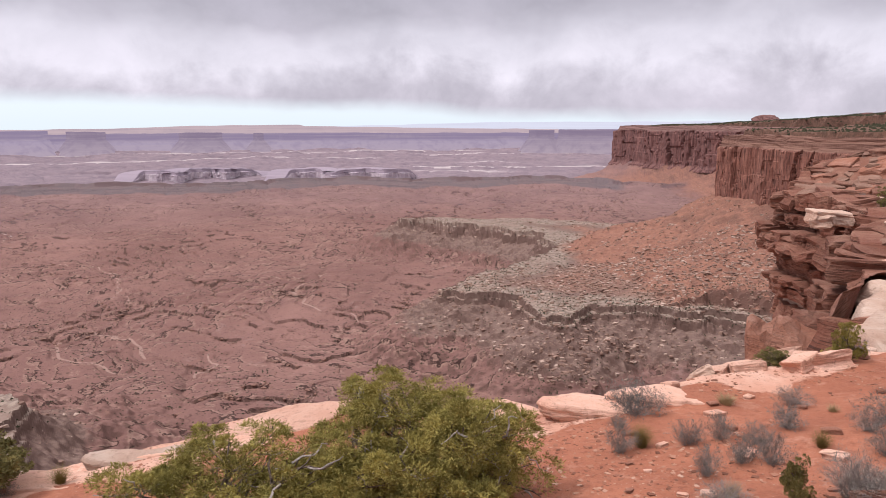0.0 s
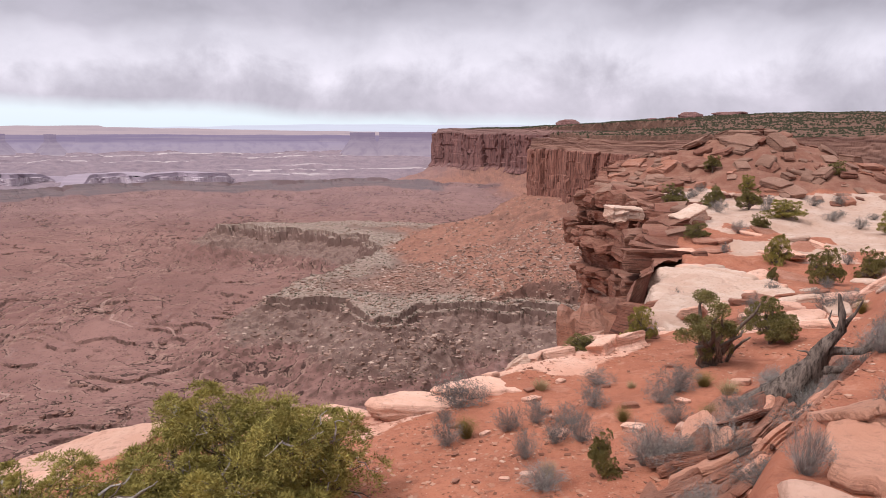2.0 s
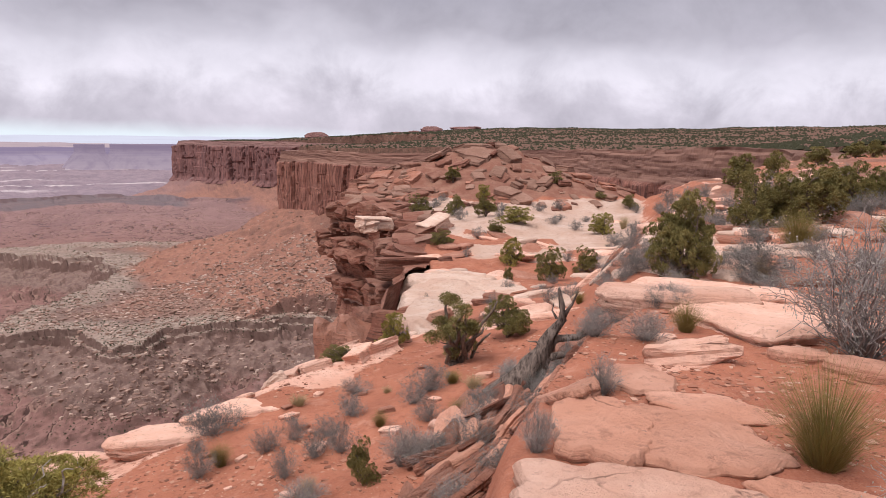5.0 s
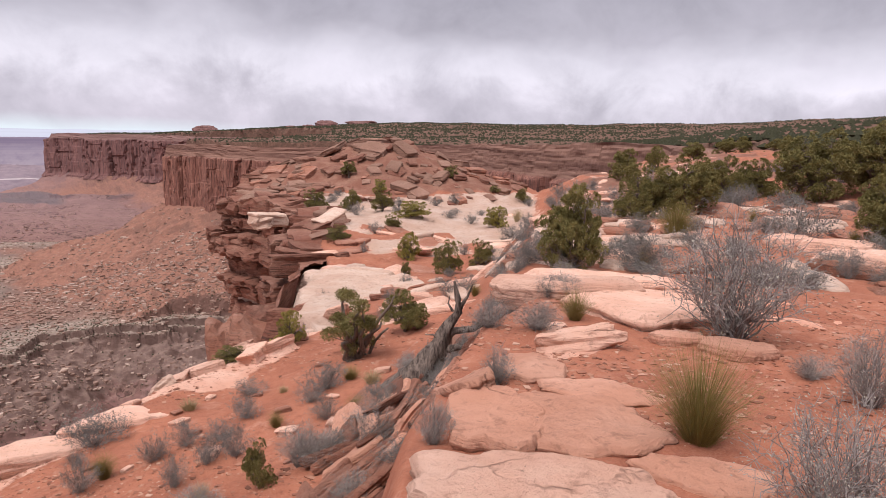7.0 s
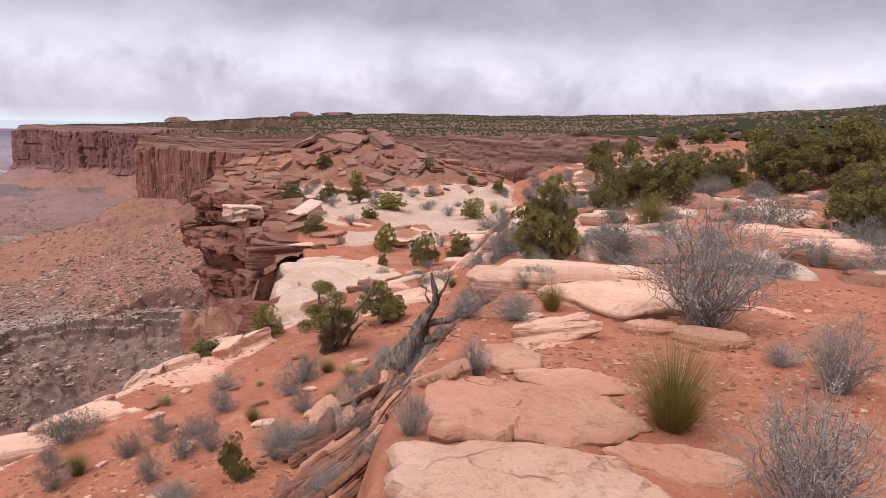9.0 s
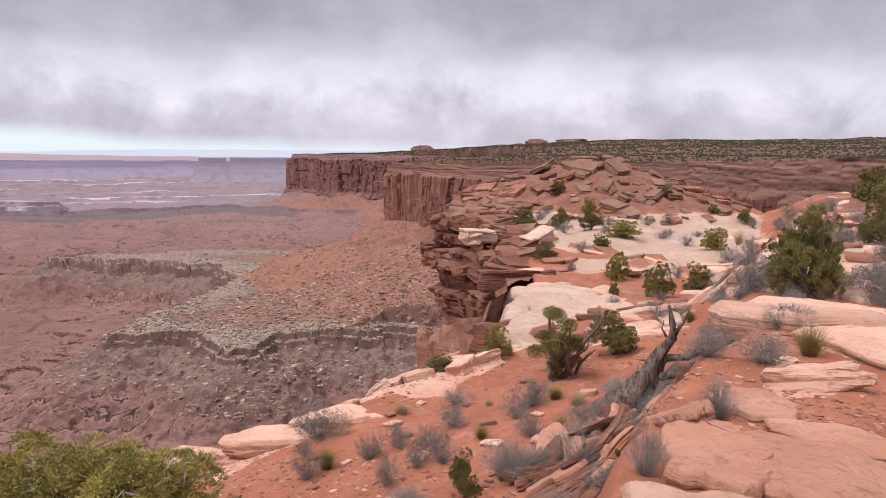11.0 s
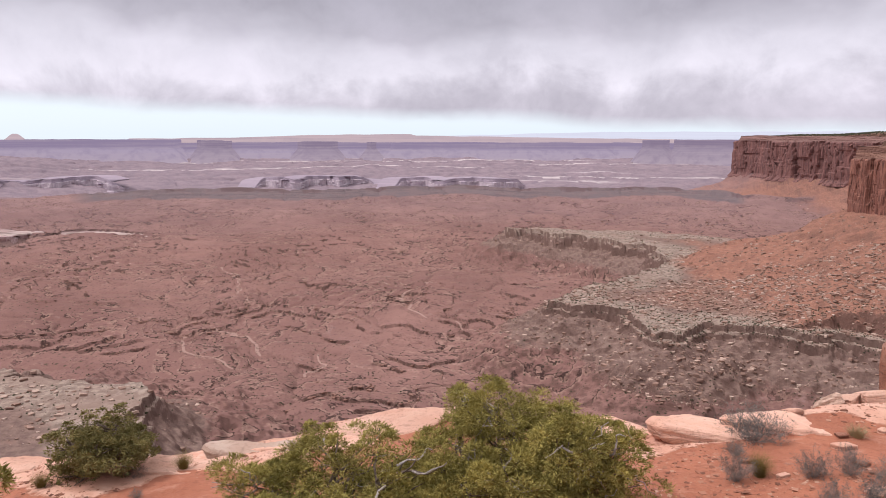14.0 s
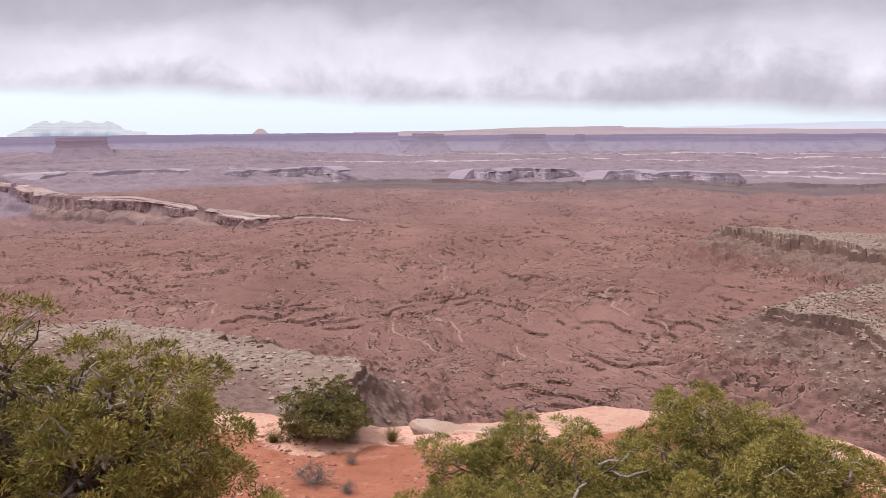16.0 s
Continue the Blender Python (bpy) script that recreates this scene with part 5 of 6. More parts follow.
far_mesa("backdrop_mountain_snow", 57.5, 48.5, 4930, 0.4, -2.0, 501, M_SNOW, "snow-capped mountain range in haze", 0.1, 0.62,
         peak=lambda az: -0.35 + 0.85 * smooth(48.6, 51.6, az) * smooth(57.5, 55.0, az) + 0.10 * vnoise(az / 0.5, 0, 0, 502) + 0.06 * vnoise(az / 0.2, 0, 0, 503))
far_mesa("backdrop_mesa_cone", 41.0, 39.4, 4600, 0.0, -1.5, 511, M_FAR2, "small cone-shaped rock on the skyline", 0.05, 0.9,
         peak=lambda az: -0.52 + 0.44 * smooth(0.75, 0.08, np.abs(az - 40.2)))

# ---- rocks of the overlook ----
SLABS = [(-55.5, 3.75, 1.05, 0.70, 0.20, -57), (-55.0, 5.45, 0.80, 0.80, 0.14, -55), (-49.8, 5.25, 0.46, 0.80, 0.20, -38), (-67.6, 8.7, 0.58, 0.36, 0.20, -70),
         (-60.6, 11.0, 1.15, 1.50, 0.32, -64), (-54.8, 12.4, 1.35, 0.95, 0.40, -50), (-57.6, 13.7, 1.45, 0.80, 0.34, -46), (-71.8, 12.2, 1.20, 1.35, 0.10, -70), (-67.0, 4.75, 0.48, 0.42, 0.09, -62),
         (-63.6, 8.9, 0.34, 0.22, 0.14, -50), (-52.2, 7.0, 0.42, 0.55, 0.13, -40), (-58.2, 6.3, 0.55, 0.42, 0.07, -50), (-46.9, 6.4, 0.32, 0.75, 0.14, -28), (-57.0, 17.5, 1.0, 0.5, 0.35, 30), (-76.5, 19.5, 1.3, 0.7, 0.5, -70), (-73.6, 21.0, 1.2, 0.7, 0.6, -80), (-70.2, 21.5, 0.8, 0.5, 0.5, -60)]
for i, (az, d, rx, ry, th, yaw) in enumerate(SLABS):
    me = slab_mesh("flat_rock", rx, ry, th, 600 + i, M_ROSE if i in (1, 2, 3, 7, 8, 9, 10, 11, 12) else M_SLICK, 150, 0.045, 0.20, 22)
    put("flat_rock", me, az, d, yaw, -th * (0.35 if i in (1, 7, 8, 10, 11) else 0.6), label="worn pink sandstone slab lying in red sand", category="flat rock", group="slickrock slabs")

RIM_SLABS = [(25.0, 12.6, 1.0, 0.42, 0.22, 8), (20.5, 13.0, 1.6, 0.7, 0.14, -8), (14.5, 13.8, 1.8, 0.8, 0.14, 4), (-5.5, 12.2, 0.9, 0.5, 0.2, 0), (-13.5, 12.0, 1.2, 0.55, 0.22, -10), (-18.5, 12.4, 1.0, 0.5, 0.2, -15), (30.5, 12.2, 1.2, 0.5, 0.2, 10), (43.0, 13.9, 1.2, 0.6, 0.25, 20)]
for i, (az, d, rx, ry, th, yaw) in enumerate(RIM_SLABS):
    me = slab_mesh("rim_rock", rx, ry, th, 640 + i, M_PALE if i == 0 else M_SLICK, 90, 0.06)
    put("rim_rock", me, az, d - (0.9 if i in (1, 2) else 0.5), yaw, -th * (0.2 if i in (1, 2) else 0.35), (0, 0) if i in (1, 2) else (-7, 3), i in (1, 2), label="pale pink slickrock slab at the canyon rim", category="flat rock", group="slabs along the rim")

g = np.random.default_rng(70)
for i in range(84):
    u = g.random()
    az, d = -34.5 - 12.5 * u + g.normal() * 1.5, 6.4 + 5.0 * u + g.normal() * 0.9
    L = g.uniform(0.25, 0.95)
    me = slab_mesh("tilted_rock", L, L * g.uniform(0.28, 0.45), g.uniform(0.06, 0.15), 700 + i, (M_PLATE, M_LEDGE, M_PLATE, M_ROSE)[i % 4], 44, 0.03, 0.36, 7, False)
    put("tilted_rock", me, az, d, 38 + g.normal() * 20, -0.13, (g.uniform(-34, -14), g.uniform(-8, 8)), label="tilted broken red sandstone plate on the slope", category="rock plate", group="tilted plates")

for i in range(34):
    az, d = g.uniform(-46, -14), g.uniform(7.5, 13)
    sz = g.uniform(0.06, 0.22)
    me = rock_mesh("stone", (sz * 1.5, sz, sz * 0.5), 800 + i, M_SLICK if i % 2 else M_PLATE, 2)
    put("stone", me, az, d, g.uniform(0, 360), 0.0, label="small flat red sandstone stone on sand", category="stone", group="loose stones")

BOULDERS = [(-55.6, 8.25, 0.86, 0.56, 0.30, -40), (-63.8, 9.2, 0.42, 0.30, 0.18, 10), (-30.2, 14.6, 0.9, 0.5, 0.42, 20), (-28.4, 14.3, 0.8, 0.45, 0.35, 40), (-27.2, 15.0, 0.7, 0.5, 0.4, 0), (-24.6, 14.0, 0.6, 0.42, 0.3, 10), (-22.6, 13.7, 0.55, 0.4, 0.28, 60), (-21.5, 13.4, 0.42, 0.36, 0.25, 0),
            (-34.2, 46.0, 2.1, 1.3, 1.0, 15), (-29.2, 49.0, 2.2, 1.5, 0.9, 0), (-29.0, 48.6, 1.5, 1.2, 0.7, 50)]
for i, (az, d, a, b, c, yaw) in enumerate(BOULDERS):
    me = rock_mesh("boulder", (a, b, c), 850 + i, M_PALE if i > 6 else M_SLICK, 4, 0.75 if i < 2 else 0.45, 0.06, 0.34 if i < 2 else 0.16)
    put("boulder", me, az, d, yaw, 0.05, (g.uniform(-15, 15), g.uniform(-15, 15)), label="weathered sandstone boulder near the rim", category="boulder", group="boulders on the rim")

cx, cy = polar(-37.6, 61 * K)
MOUND = [rock_mesh("mound_rock", (1.5, 1.1, 0.45), 900 + i, (M_MOUND, M_LEDGE, M_MOUND, M_PLATE)[i % 4], 3, 0.48, 0.06, 0.14) for i in range(14)]
for i in range(345):
    a, r = g.uniform(0, 2 * np.pi), 16.5 * math.sqrt(g.uniform(0.0, 1.0))
    x, y = cx + r * math.cos(a), cy + r * math.sin(a) * 1.1
    if inside_distance(RIM[:-1] + [(150, 20), (80, -80), (-80, -80)], np.array([x]), np.array([y]))[0] < 1.0:
        continue
    sz = (0.32 + 1.25 * g.random() ** 2.0) * (1.3 if r < 5 else 1.0)
    ob = put("mound_rock", MOUND[i % 14], math.degrees(math.atan2(-x, y)), math.hypot(x, y), g.uniform(0, 360), 0.05, (g.uniform(-8, 8), g.uniform(-8, 8)), label="blocky red sandstone boulder on a rocky mound", category="boulder", group="boulders of the mound")
    ob.matrix_basis = ob.matrix_basis @ Matrix.Diagonal((sz, sz, sz * g.uniform(0.6, 1.4), 1))
for i in range(5):
    me = slab_mesh("mound_rock_layer", 4.6 - 0.7 * i, 3.4 - 0.5 * i, 0.55, 1100 + i, M_MOUND, 90, 0.05, 0.3, 8)
    ob = new("mound_rock_layer", me)
    ob.matrix_basis = pose(cx + g.normal() * 0.4, cy + g.normal() * 0.3, EYE - 4.7 * K + 3.9 + 0.55 * i, g.uniform(-2, 2), g.uniform(-2, 2), g.uniform(0, 90))
    tagged(ob, "flat ledge of layered red sandstone on a mound", "rock ledge", "ledges of the mound")

for i, (az, d, rx, ry, th, yaw) in enumerate(((-34.6, 18.6, 1.25, 3.0, 2.2, -34), (-35.3, 24.5, 2.2, 4.0, 1.8, -34), (-38.5, 27.5, 2.6, 2.4, 1.0, -38), (-36.0, 32.5, 2.6, 2.0, 1.1, -30))):
    me = slab_mesh("pale_rock", rx, ry, th, 1600 + i, M_PALE, 120, 0.10, 0.14, 20)
    put("pale_rock", me, az, d, yaw, -0.22, follow=False, label="rounded pale pink slickrock swell above the cove", category="slickrock", group="pale slickrock swells")
for i, (az, d, w, dep, h, top) in enumerate(((-29.6, 24.0, 4.2, 4.5, 18, -7.4), (-30.6, 29.5, 5.0, 5.0, 20, -8.0), (-28.6, 33.0, 4.0, 5.0, 20, -11.0), (-27.4, 28.0, 3.4, 4.0, 18, -10.6))):
    x, y = polar(az, d)
    ob = new("rock_buttress", rock_mesh("rock_buttress", (w, dep, h), 1650 + i, M_PLATE if i == 0 else M_LEDGE, 5, 0.55, 0.10, 0.16))
    ob.matrix_basis = pose(x, y, top + EYE - h * 0.80, 0, 0, az)
    tagged(ob, "rounded red sandstone buttress below the canyon rim", "rock buttress", "buttresses of the cove")
EDGE = RIM[:-1] + [(150, 20), (80, -80), (-80, -80)]
n = 0
while n < 110:
    az, d = g.uniform(-62, -28), K * (12 + 22 * g.random() ** 1.3)
    x, y = polar(az, d)
    if inside_distance(EDGE, np.array([x]), np.array([y]))[0] < 0.4:
        continue
    L = g.uniform(0.35, 1.0) * (0.8 + d / 40)
    me = slab_mesh("broad_rock", L, L * g.uniform(0.4, 0.75), g.uniform(0.12, 0.34), 1200 + n, (M_SLICK, M_PALE, M_PLATE, M_SLICK)[n % 4], 40, 0.04, 0.25, 6)
    put("broad_rock", me, az, d, g.uniform(0, 180), -g.uniform(0.04, 0.18), (g.normal() * 6, g.normal() * 6), label="flat pink sandstone slab among sand and scrub", category="flat rock", group="slabs of the saddle")
    n += 1
rim_far = resample(RIM[18:27], 1.7)
for i, (x, y) in enumerate(rim_far):
    for k in range(2):
        L = g.uniform(0.5, 1.25)
        az, d = math.degrees(math.atan2(-x, y)), math.hypot(x, y)
        px_, py_ = x + g.normal() * 0.7 + 0.9 * (50 - x) / 50, y + g.normal() * 0.7 - 0.2
        az, d = math.degrees(math.atan2(-px_, py_)), math.hypot(px_, py_)
        if inside_distance(EDGE, np.array([px_]), np.array([py_]))[0] < 0.5:
            continue
        me = rock_mesh("rim_block", (L * 1.7, L * 1.2, L * g.uniform(0.4, 0.7)), 1400 + 2 * i + k, M_LEDGE if (i + k) % 2 else M_MOUND, 3, 0.36, 0.06, 0.10)
        put("rim_block", me, az, d, g.uniform(0, 180), 0.05, (g.normal() * 5, g.normal() * 5), label="squared red sandstone block at the cliff edge", category="boulder", group="blocks along the cliff edge")
cx2, cy2 = polar(-30.0, 52 * K)
for i in range(26):
    x, y = cx2 + g.normal() * 2.6, cy2 + g.normal() * 2.6
    L = g.uniform(0.7, 1.7)
    me = slab_mesh("piled_rock", L, L * 0.65, g.uniform(0.3, 0.55), 1500 + i, M_LEDGE if i % 2 else M_MOUND, 40, 0.05, 0.22, 5)
    put("piled_rock", me, math.degrees(math.atan2(-x, y)), math.hypot(x, y), g.uniform(0, 180), -g.uniform(0.1, 0.5), (g.normal() * 7, g.normal() * 7), False, label="flat red sandstone slab in a pile on the point", category="flat rock", group="piled slabs")

# ---- junipers ----
BIG_LABEL = "green juniper with twisted limbs growing below the overlook"
for seed, az, d, rad, h, yaw, lobes, bare in ((21, 17.5, 7.0, 1.55, 1.45, 0, 22, 0.25), (22, 0.8, 7.4, 1.40, 1.62, 40, 22, 0.3), (23, 57.5, 5.6, 1.5, 2.95, 10, 24, 0.5)):
    t = juniper(seed, rad, h, 9, 470, 400, 0.036, M_JUNIPER, bare, lobes, 0.06, 0.125)
    t.matrix_basis = stand(t, az, d, yaw=yaw)
    tagged(t, BIG_LABEL, "juniper", "junipers")
t = juniper(25, 0.36, 1.55, 5, 40, 400, 0.028, M_JUNIPER, 0.5, 5, 0.66, 0.11)
t.matrix_basis = stand(t, 6.6, 8.5, yaw=70)
tagged(t, "small thin juniper with a bleached bare trunk", "juniper", "junipers")
t = juniper(24, 0.88, 1.0, 5, 420, 90, 0.040, M_JUNIPER_DK, 0.05, 14, 0.02)
t.matrix_basis = stand(t, 36.6, 11.9, yaw=20)
tagged(t, "dense rounded green juniper bush at the canyon rim", "juniper", "junipers")
PROTO_J = [juniper(31 + i, 1.0, 1.5, 3, 240, 130, 0.046, M_JUNIPER if i == 1 else M_JUNIPER_DK, 0.05, 13, 0.02) for i in range(4)]
SPOTS_J = [(-40.9, 14.5, 1.06, 0.89), (-31.1, 15.3, 0.71, 0.84), (-26.5, 14.6, 0.76, 0.38), 
           (-29.0, 7.7, 0.42, 0.57)]
PROTO_L = [juniper(131 + i, 1.5, 2.3, 4, 420, 105, 0.066, M_JUNIPER_DK, 0.08, 18, 0.02) for i in range(3)]
SPOTS_L = [(-54.4, 15.5, 1.85, 2.15), (-59.6, 28.4, 2.7, 2.50), (-63.0, 28.4, 3.2, 2.54), (-65.4, 37.8, 2.4, 2.44), (-67.5, 39.2, 2.6, 2.2), (-71.5, 38.0, 4.6, 3.6), (-75.7, 39.2, 5.0, 3.77), (-77.0, 22.3, 2.73, 2.52), (-77.3, 73.0, 4.17, 2.78)]
SPOTS_F = []
PROTO_F = [juniper(141 + i, 1.5, 2.3, 2, 170, 50, 0.15, M_JUNIPER_DK, 0.0, 14, 0.02) for i in range(3)]
for i in range(12):
    SPOTS_F.append((g.uniform(-80, -57.5), g.uniform(46, 150), g.uniform(2.2, 4.6), g.uniform(1.8, 3.2)))
SPOTS_L = [(p, q, w * 0.82, h * 0.9) for p, q, w, h in SPOTS_L]
scatter(PROTO_F, SPOTS_F, 1.5, 2.3, "distant dark green juniper on the red plateau", "juniper", "junipers")
scatter(PROTO_L, SPOTS_L, 1.5, 2.3, "broad dark green juniper on the red plateau", "juniper", "junipers")
for i in range(130):
    az, d, L = g.uniform(-80, -48), g.uniform(16, 34) if i % 3 else g.uniform(30, 90), g.uniform(0.4, 1.5)
    me = slab_mesh("outcrop_rock", L, L * g.uniform(0.45, 0.8), g.uniform(0.2, 0.6), 1700 + i, (M_SLICK, M_PALE, M_PLATE)[i % 3], 36, 0.05, 0.24, 5)
    put("outcrop_rock", me, az, d, g.uniform(0, 180), -0.12, (g.normal() * 6, g.normal() * 6), label="broken pink sandstone outcrop on the plateau", category="flat rock", group="outcrops")
SPOTS_M = [(-35.7, 72.3, 1.68, 1.50), (-38.2, 67.9, 1.56, 1.34), (-33.0, 56.8, 2.09, 1.66), (-35.9, 58.0, 1.92, 1.68), (-38.5, 55.3, 1.91, 1.59), (-40.9, 51.1, 2.76, 1.25), (-44.0, 73.8, 1.68, 1.32), (-50.0, 71.7, 1.87, 1.52),
           (-47.7, 73.0, 1.31, 0.83), (-40.7, 37.1, 1.40, 1.52), (-44.0, 33.1, 1.62, 1.67), (-46.8, 36.7, 1.49, 1.55), (-40.5, 33.2, 0.49, 0.68), (-47.9, 48.3, 1.96, 1.41), (-34.9, 41.2, 1.57, 0.96), (-39.3, 46.8, 1.38, 1.00)]
scatter(PROTO_J, SPOTS_J + SPOTS_M, 1.0, 1.5, "dark green rounded juniper bush among sandstone slabs", "juniper", "junipers")

# ---- shrubs ----
MORE = []
while len(MORE) < 46:
    az, d = g.uniform(-60, -29), K * (11.5 + 40 * g.random() ** 1.4)
    x, y = polar(az, d)
    if inside_distance(EDGE, np.array([x]), np.array([y]))[0] > 0.6:
        MORE.append((az, d, g.uniform(0.35, 0.8) * (0.8 + d / 60), g.uniform(0.25, 0.5) * (0.8 + d / 60)))
BELT = [(-36 - 15 * u + g.normal() * 2.2, 7.2 + 6.0 * u + g.normal() * 1.2, g.uniform(0.35, 0.75), g.uniform(0.28, 0.5)) for u in g.random(34)]
PROTO_E = [tuft("ephedra", 41 + i, 0.5, 1.0, 1500, M_EPHEDRA, 0.0036, 1.9, "foliage", 0.22) for i in range(2)]
scatter(PROTO_E, [(-66.1, 5.4, 0.98, 0.80), (-62.3, 21.7, 1.65, 1.28), (-67.7, 25.8, 0.59, 0.72), (-74.5, 22.5, 0.54, 0.62), (-55.3, 9.8, 0.61, 0.50), (-46.6, 17.3, 0.42, 0.37), (-36.4, 11.5, 0.47, 0.28), (-37.1, 9.5, 0.41, 0.31),
                  (-30.3, 9.6, 0.33, 0.28), (-17.0, 9.5, 0.45, 0.39), (30.8, 11.6, 0.43, 0.36), (40.9, 11.7, 0.39, 0.28), (19.9, 11.6, 0.42, 0.21)], 0.5, 1.0, "yellow-green upright ephedra clump in red sand", "shrub", "ephedra clumps")
PROTO_B = [shrub("dry_shrub", 51 + i, 0.5, 0.9, 120, 2600, 0.018, M_BRUSH, M_TWIG, 0.0050, 8) for i in range(3)]
scatter(PROTO_B, [(-67.4, 9.5, 1.95, 1.62), (-76.5, 4.4, 0.95, 0.80), (-77.1, 7.3, 0.74, 0.76), (-73.1, 8.1, 0.44, 0.29), (-32.5, 8.0, 0.62, 0.57), (-44.5, 4.9, 0.32, 0.40), (-23.8, 7.4, 0.58, 0.32), (-49.5, 6.5, 0.34, 0.42),
                  (-52.3, 8.9, 0.68, 0.41), (-48.4, 8.9, 0.56, 0.39)] + BELT[:14], 0.5, 0.9, "bare grey twiggy desert shrub without leaves", "shrub", "dry shrubs")
PROTO_S = [shrub("sagebrush", 61 + i, 0.5, 0.6, 56, 3600, 0.024, M_SAGE, M_TWIG, 0.005, 4) for i in range(4)]
scatter(PROTO_S, [(-59.9, 16.5, 1.38, 0.97), (-70.6, 22.7, 2.32, 1.25), (-77.0, 21.2, 1.80, 0.80), (-79.0, 18.1, 1.14, 0.90), (-66.6, 31.4, 1.41, 0.98), (-77.3, 52.2, 2.58, 1.98), (-34.5, 11.2, 0.84, 0.45), (-33.1, 10.5, 0.53, 0.32),
                  (-34.5, 9.6, 0.48, 0.32), (-25.8, 9.6, 0.42, 0.33), (-24.8, 8.9, 0.44, 0.34), (-27.0, 8.9, 0.50, 0.43), (-23.0, 9.7, 0.43, 0.39), (-20.7, 9.5, 0.44, 0.39), (-22.2, 8.4, 0.43, 0.38)]
        + [(-15.3, 9.3, 0.48, 0.42), (-15.0, 10.4, 0.35, 0.24), (-16.4, 11.1, 0.99, 0.58), (-27.8, 10.5, 0.59, 0.36), (-28.1, 12.0, 0.61, 0.31), (-43.5, 23.2, 0.68, 0.45), (-44.2, 31.4, 0.66, 0.46), (-48.7, 17.2, 0.42, 0.28),
           (-45.8, 50.1, 1.06, 0.73), (-36.3, 52.7, 1.31, 0.96), (-44.4, 67.0, 1.42, 0.98), (-39.8, 60.6, 1.29, 0.79), (-37.9, 44.0, 1.09, 0.72), (-50.5, 68.0, 1.33, 0.78), (-38.8, 9.7, 0.40, 0.37)]
        + MORE[:40] + BELT[14:]
        + [(g.uniform(-80, -49), 15 + 45 * u, (0.5 + 0.9 * g.random()) * (0.8 + u), (0.4 + 0.4 * g.random()) * (0.8 + u)) for u in g.random(100) ** 1.5]
        + [(37.8, 9.5, 0.61, 0.35), (34.5, 10.4, 0.22, 0.17), (34.9, 9.0, 0.27, 0.19), (34.2, 11.6, 0.34, 0.15), (21.5, 11.5, 0.47, 0.24)], 0.5, 0.6, "grey-green sagebrush in red sand", "shrub", "sagebrush")
PROTO_G = [tuft("grass_tuft", 71, 0.5, 1.0, 500, M_STRAW, 0.005, 0.8, "foliage")]
scatter(PROTO_G, [(-60.2, 16.5, 0.55, 0.66), (-23.3, 11.8, 0.42, 0.25), (-38.3, 10.9, 0.45, 0.27), (-30.8, 11.6, 0.24, 0.16), (-49.6, 51.0, 1.00, 1.08), (-24.3, 7.7, 0.27, 0.27)], 0.5, 1.0, "dry straw-coloured grass tuft", "grass tuft", "grass tufts")

# ---- the dead trunk and the gnarled tree ----
def dead_trunk():
    g = np.random.default_rng(81)
    top = new("dead_trunk")
    s = Shape()
    main = np.array([[-0.10, 0, -0.15], [0.02, 0.02, 0.05], [0.12, 0.0, 0.20], [0.22, 0.03, 0.36], [0.33, 0.0, 0.53], [0.39, 0.02, 0.70], [0.45, 0.0, 0.84], [0.57, 0.03, 0.99], [0.56, 0.0, 1.16], [0.51, 0.02, 1.38]])
    s.tube(main, 1.0, 1.0, 18)
    v = np.concatenate(s.v).reshape(len(main), 18, 3)
    girth = np.array([0.29, 0.25, 0.20, 0.155, 0.12, 0.09, 0.066, 0.05, 0.035, 0.012])
    turn = np.arange(18)[None] / 18 * 2 * np.pi + np.arange(len(main))[:, None] * 0.45
    v = main[:, None] + (v - main[:, None]) * (girth[:, None] * (1 + 0.22 * np.sin(turn * 4) + 0.10 * np.sin(turn * 9 + 1)))[..., None]
    v = v.reshape(-1, 3)
    stem = part("trunk", mesh_from("trunk", v, np.concatenate(s.f), M_DEAD, True), top)
    for pts, r in ((((0.36, 0.02, 0.62), (0.52, 0.06, 0.74), (0.76, 0.08, 0.76), (0.92, 0.12, 0.84), (1.06, 0.15, 0.87), (1.14, 0.2, 0.99)), 0.060), (((0.58, 0.02, 1.02), (0.62, -0.02, 1.12), (0.67, -0.04, 1.20), (0.73, -0.06, 1.36)), 0.032),
                   (((0.30, 0.0, 0.48), (0.53, -0.08, 0.57), (0.84, -0.12, 0.65), (1.08, -0.1, 0.66), (1.22, -0.12, 0.62)), 0.055), (((0.76, 0.08, 0.76), (0.86, 0.02, 0.92), (0.84, 0.0, 1.04)), 0.022), (((0.92, 0.12, 0.84), (1.06, 0.1, 0.80), (1.24, 0.1, 0.84)), 0.022),
                   (((0.34, 0.0, 0.62), (0.26, -0.04, 0.72), (0.16, -0.05, 0.72)), 0.022), (((0.84, -0.12, 0.65), (0.98, -0.2, 0.56), (1.16, -0.24, 0.54)), 0.02), (((0.50, 0.02, 1.0), (0.44, 0.02, 1.10), (0.46, 0.03, 1.20)), 0.018)):
        b = Shape()
        b.tube(bent(g, np.array(pts[0]), np.array(pts[-1]), 2, 0) if len(pts) < 2 else np.array(pts), r, r * 0.25, 7)
        part("branch", b.mesh("branch", M_DEAD, True), stem)
    tagged(top, "weathered grey dead juniper trunk leaning on red rock plates", "dead trunk")
    return top


t = dead_trunk()
t.matrix_basis = stand(t, -41.7, 10.2, (1.22, 1.22, 1.22), yaw=-41, sink=0.0)


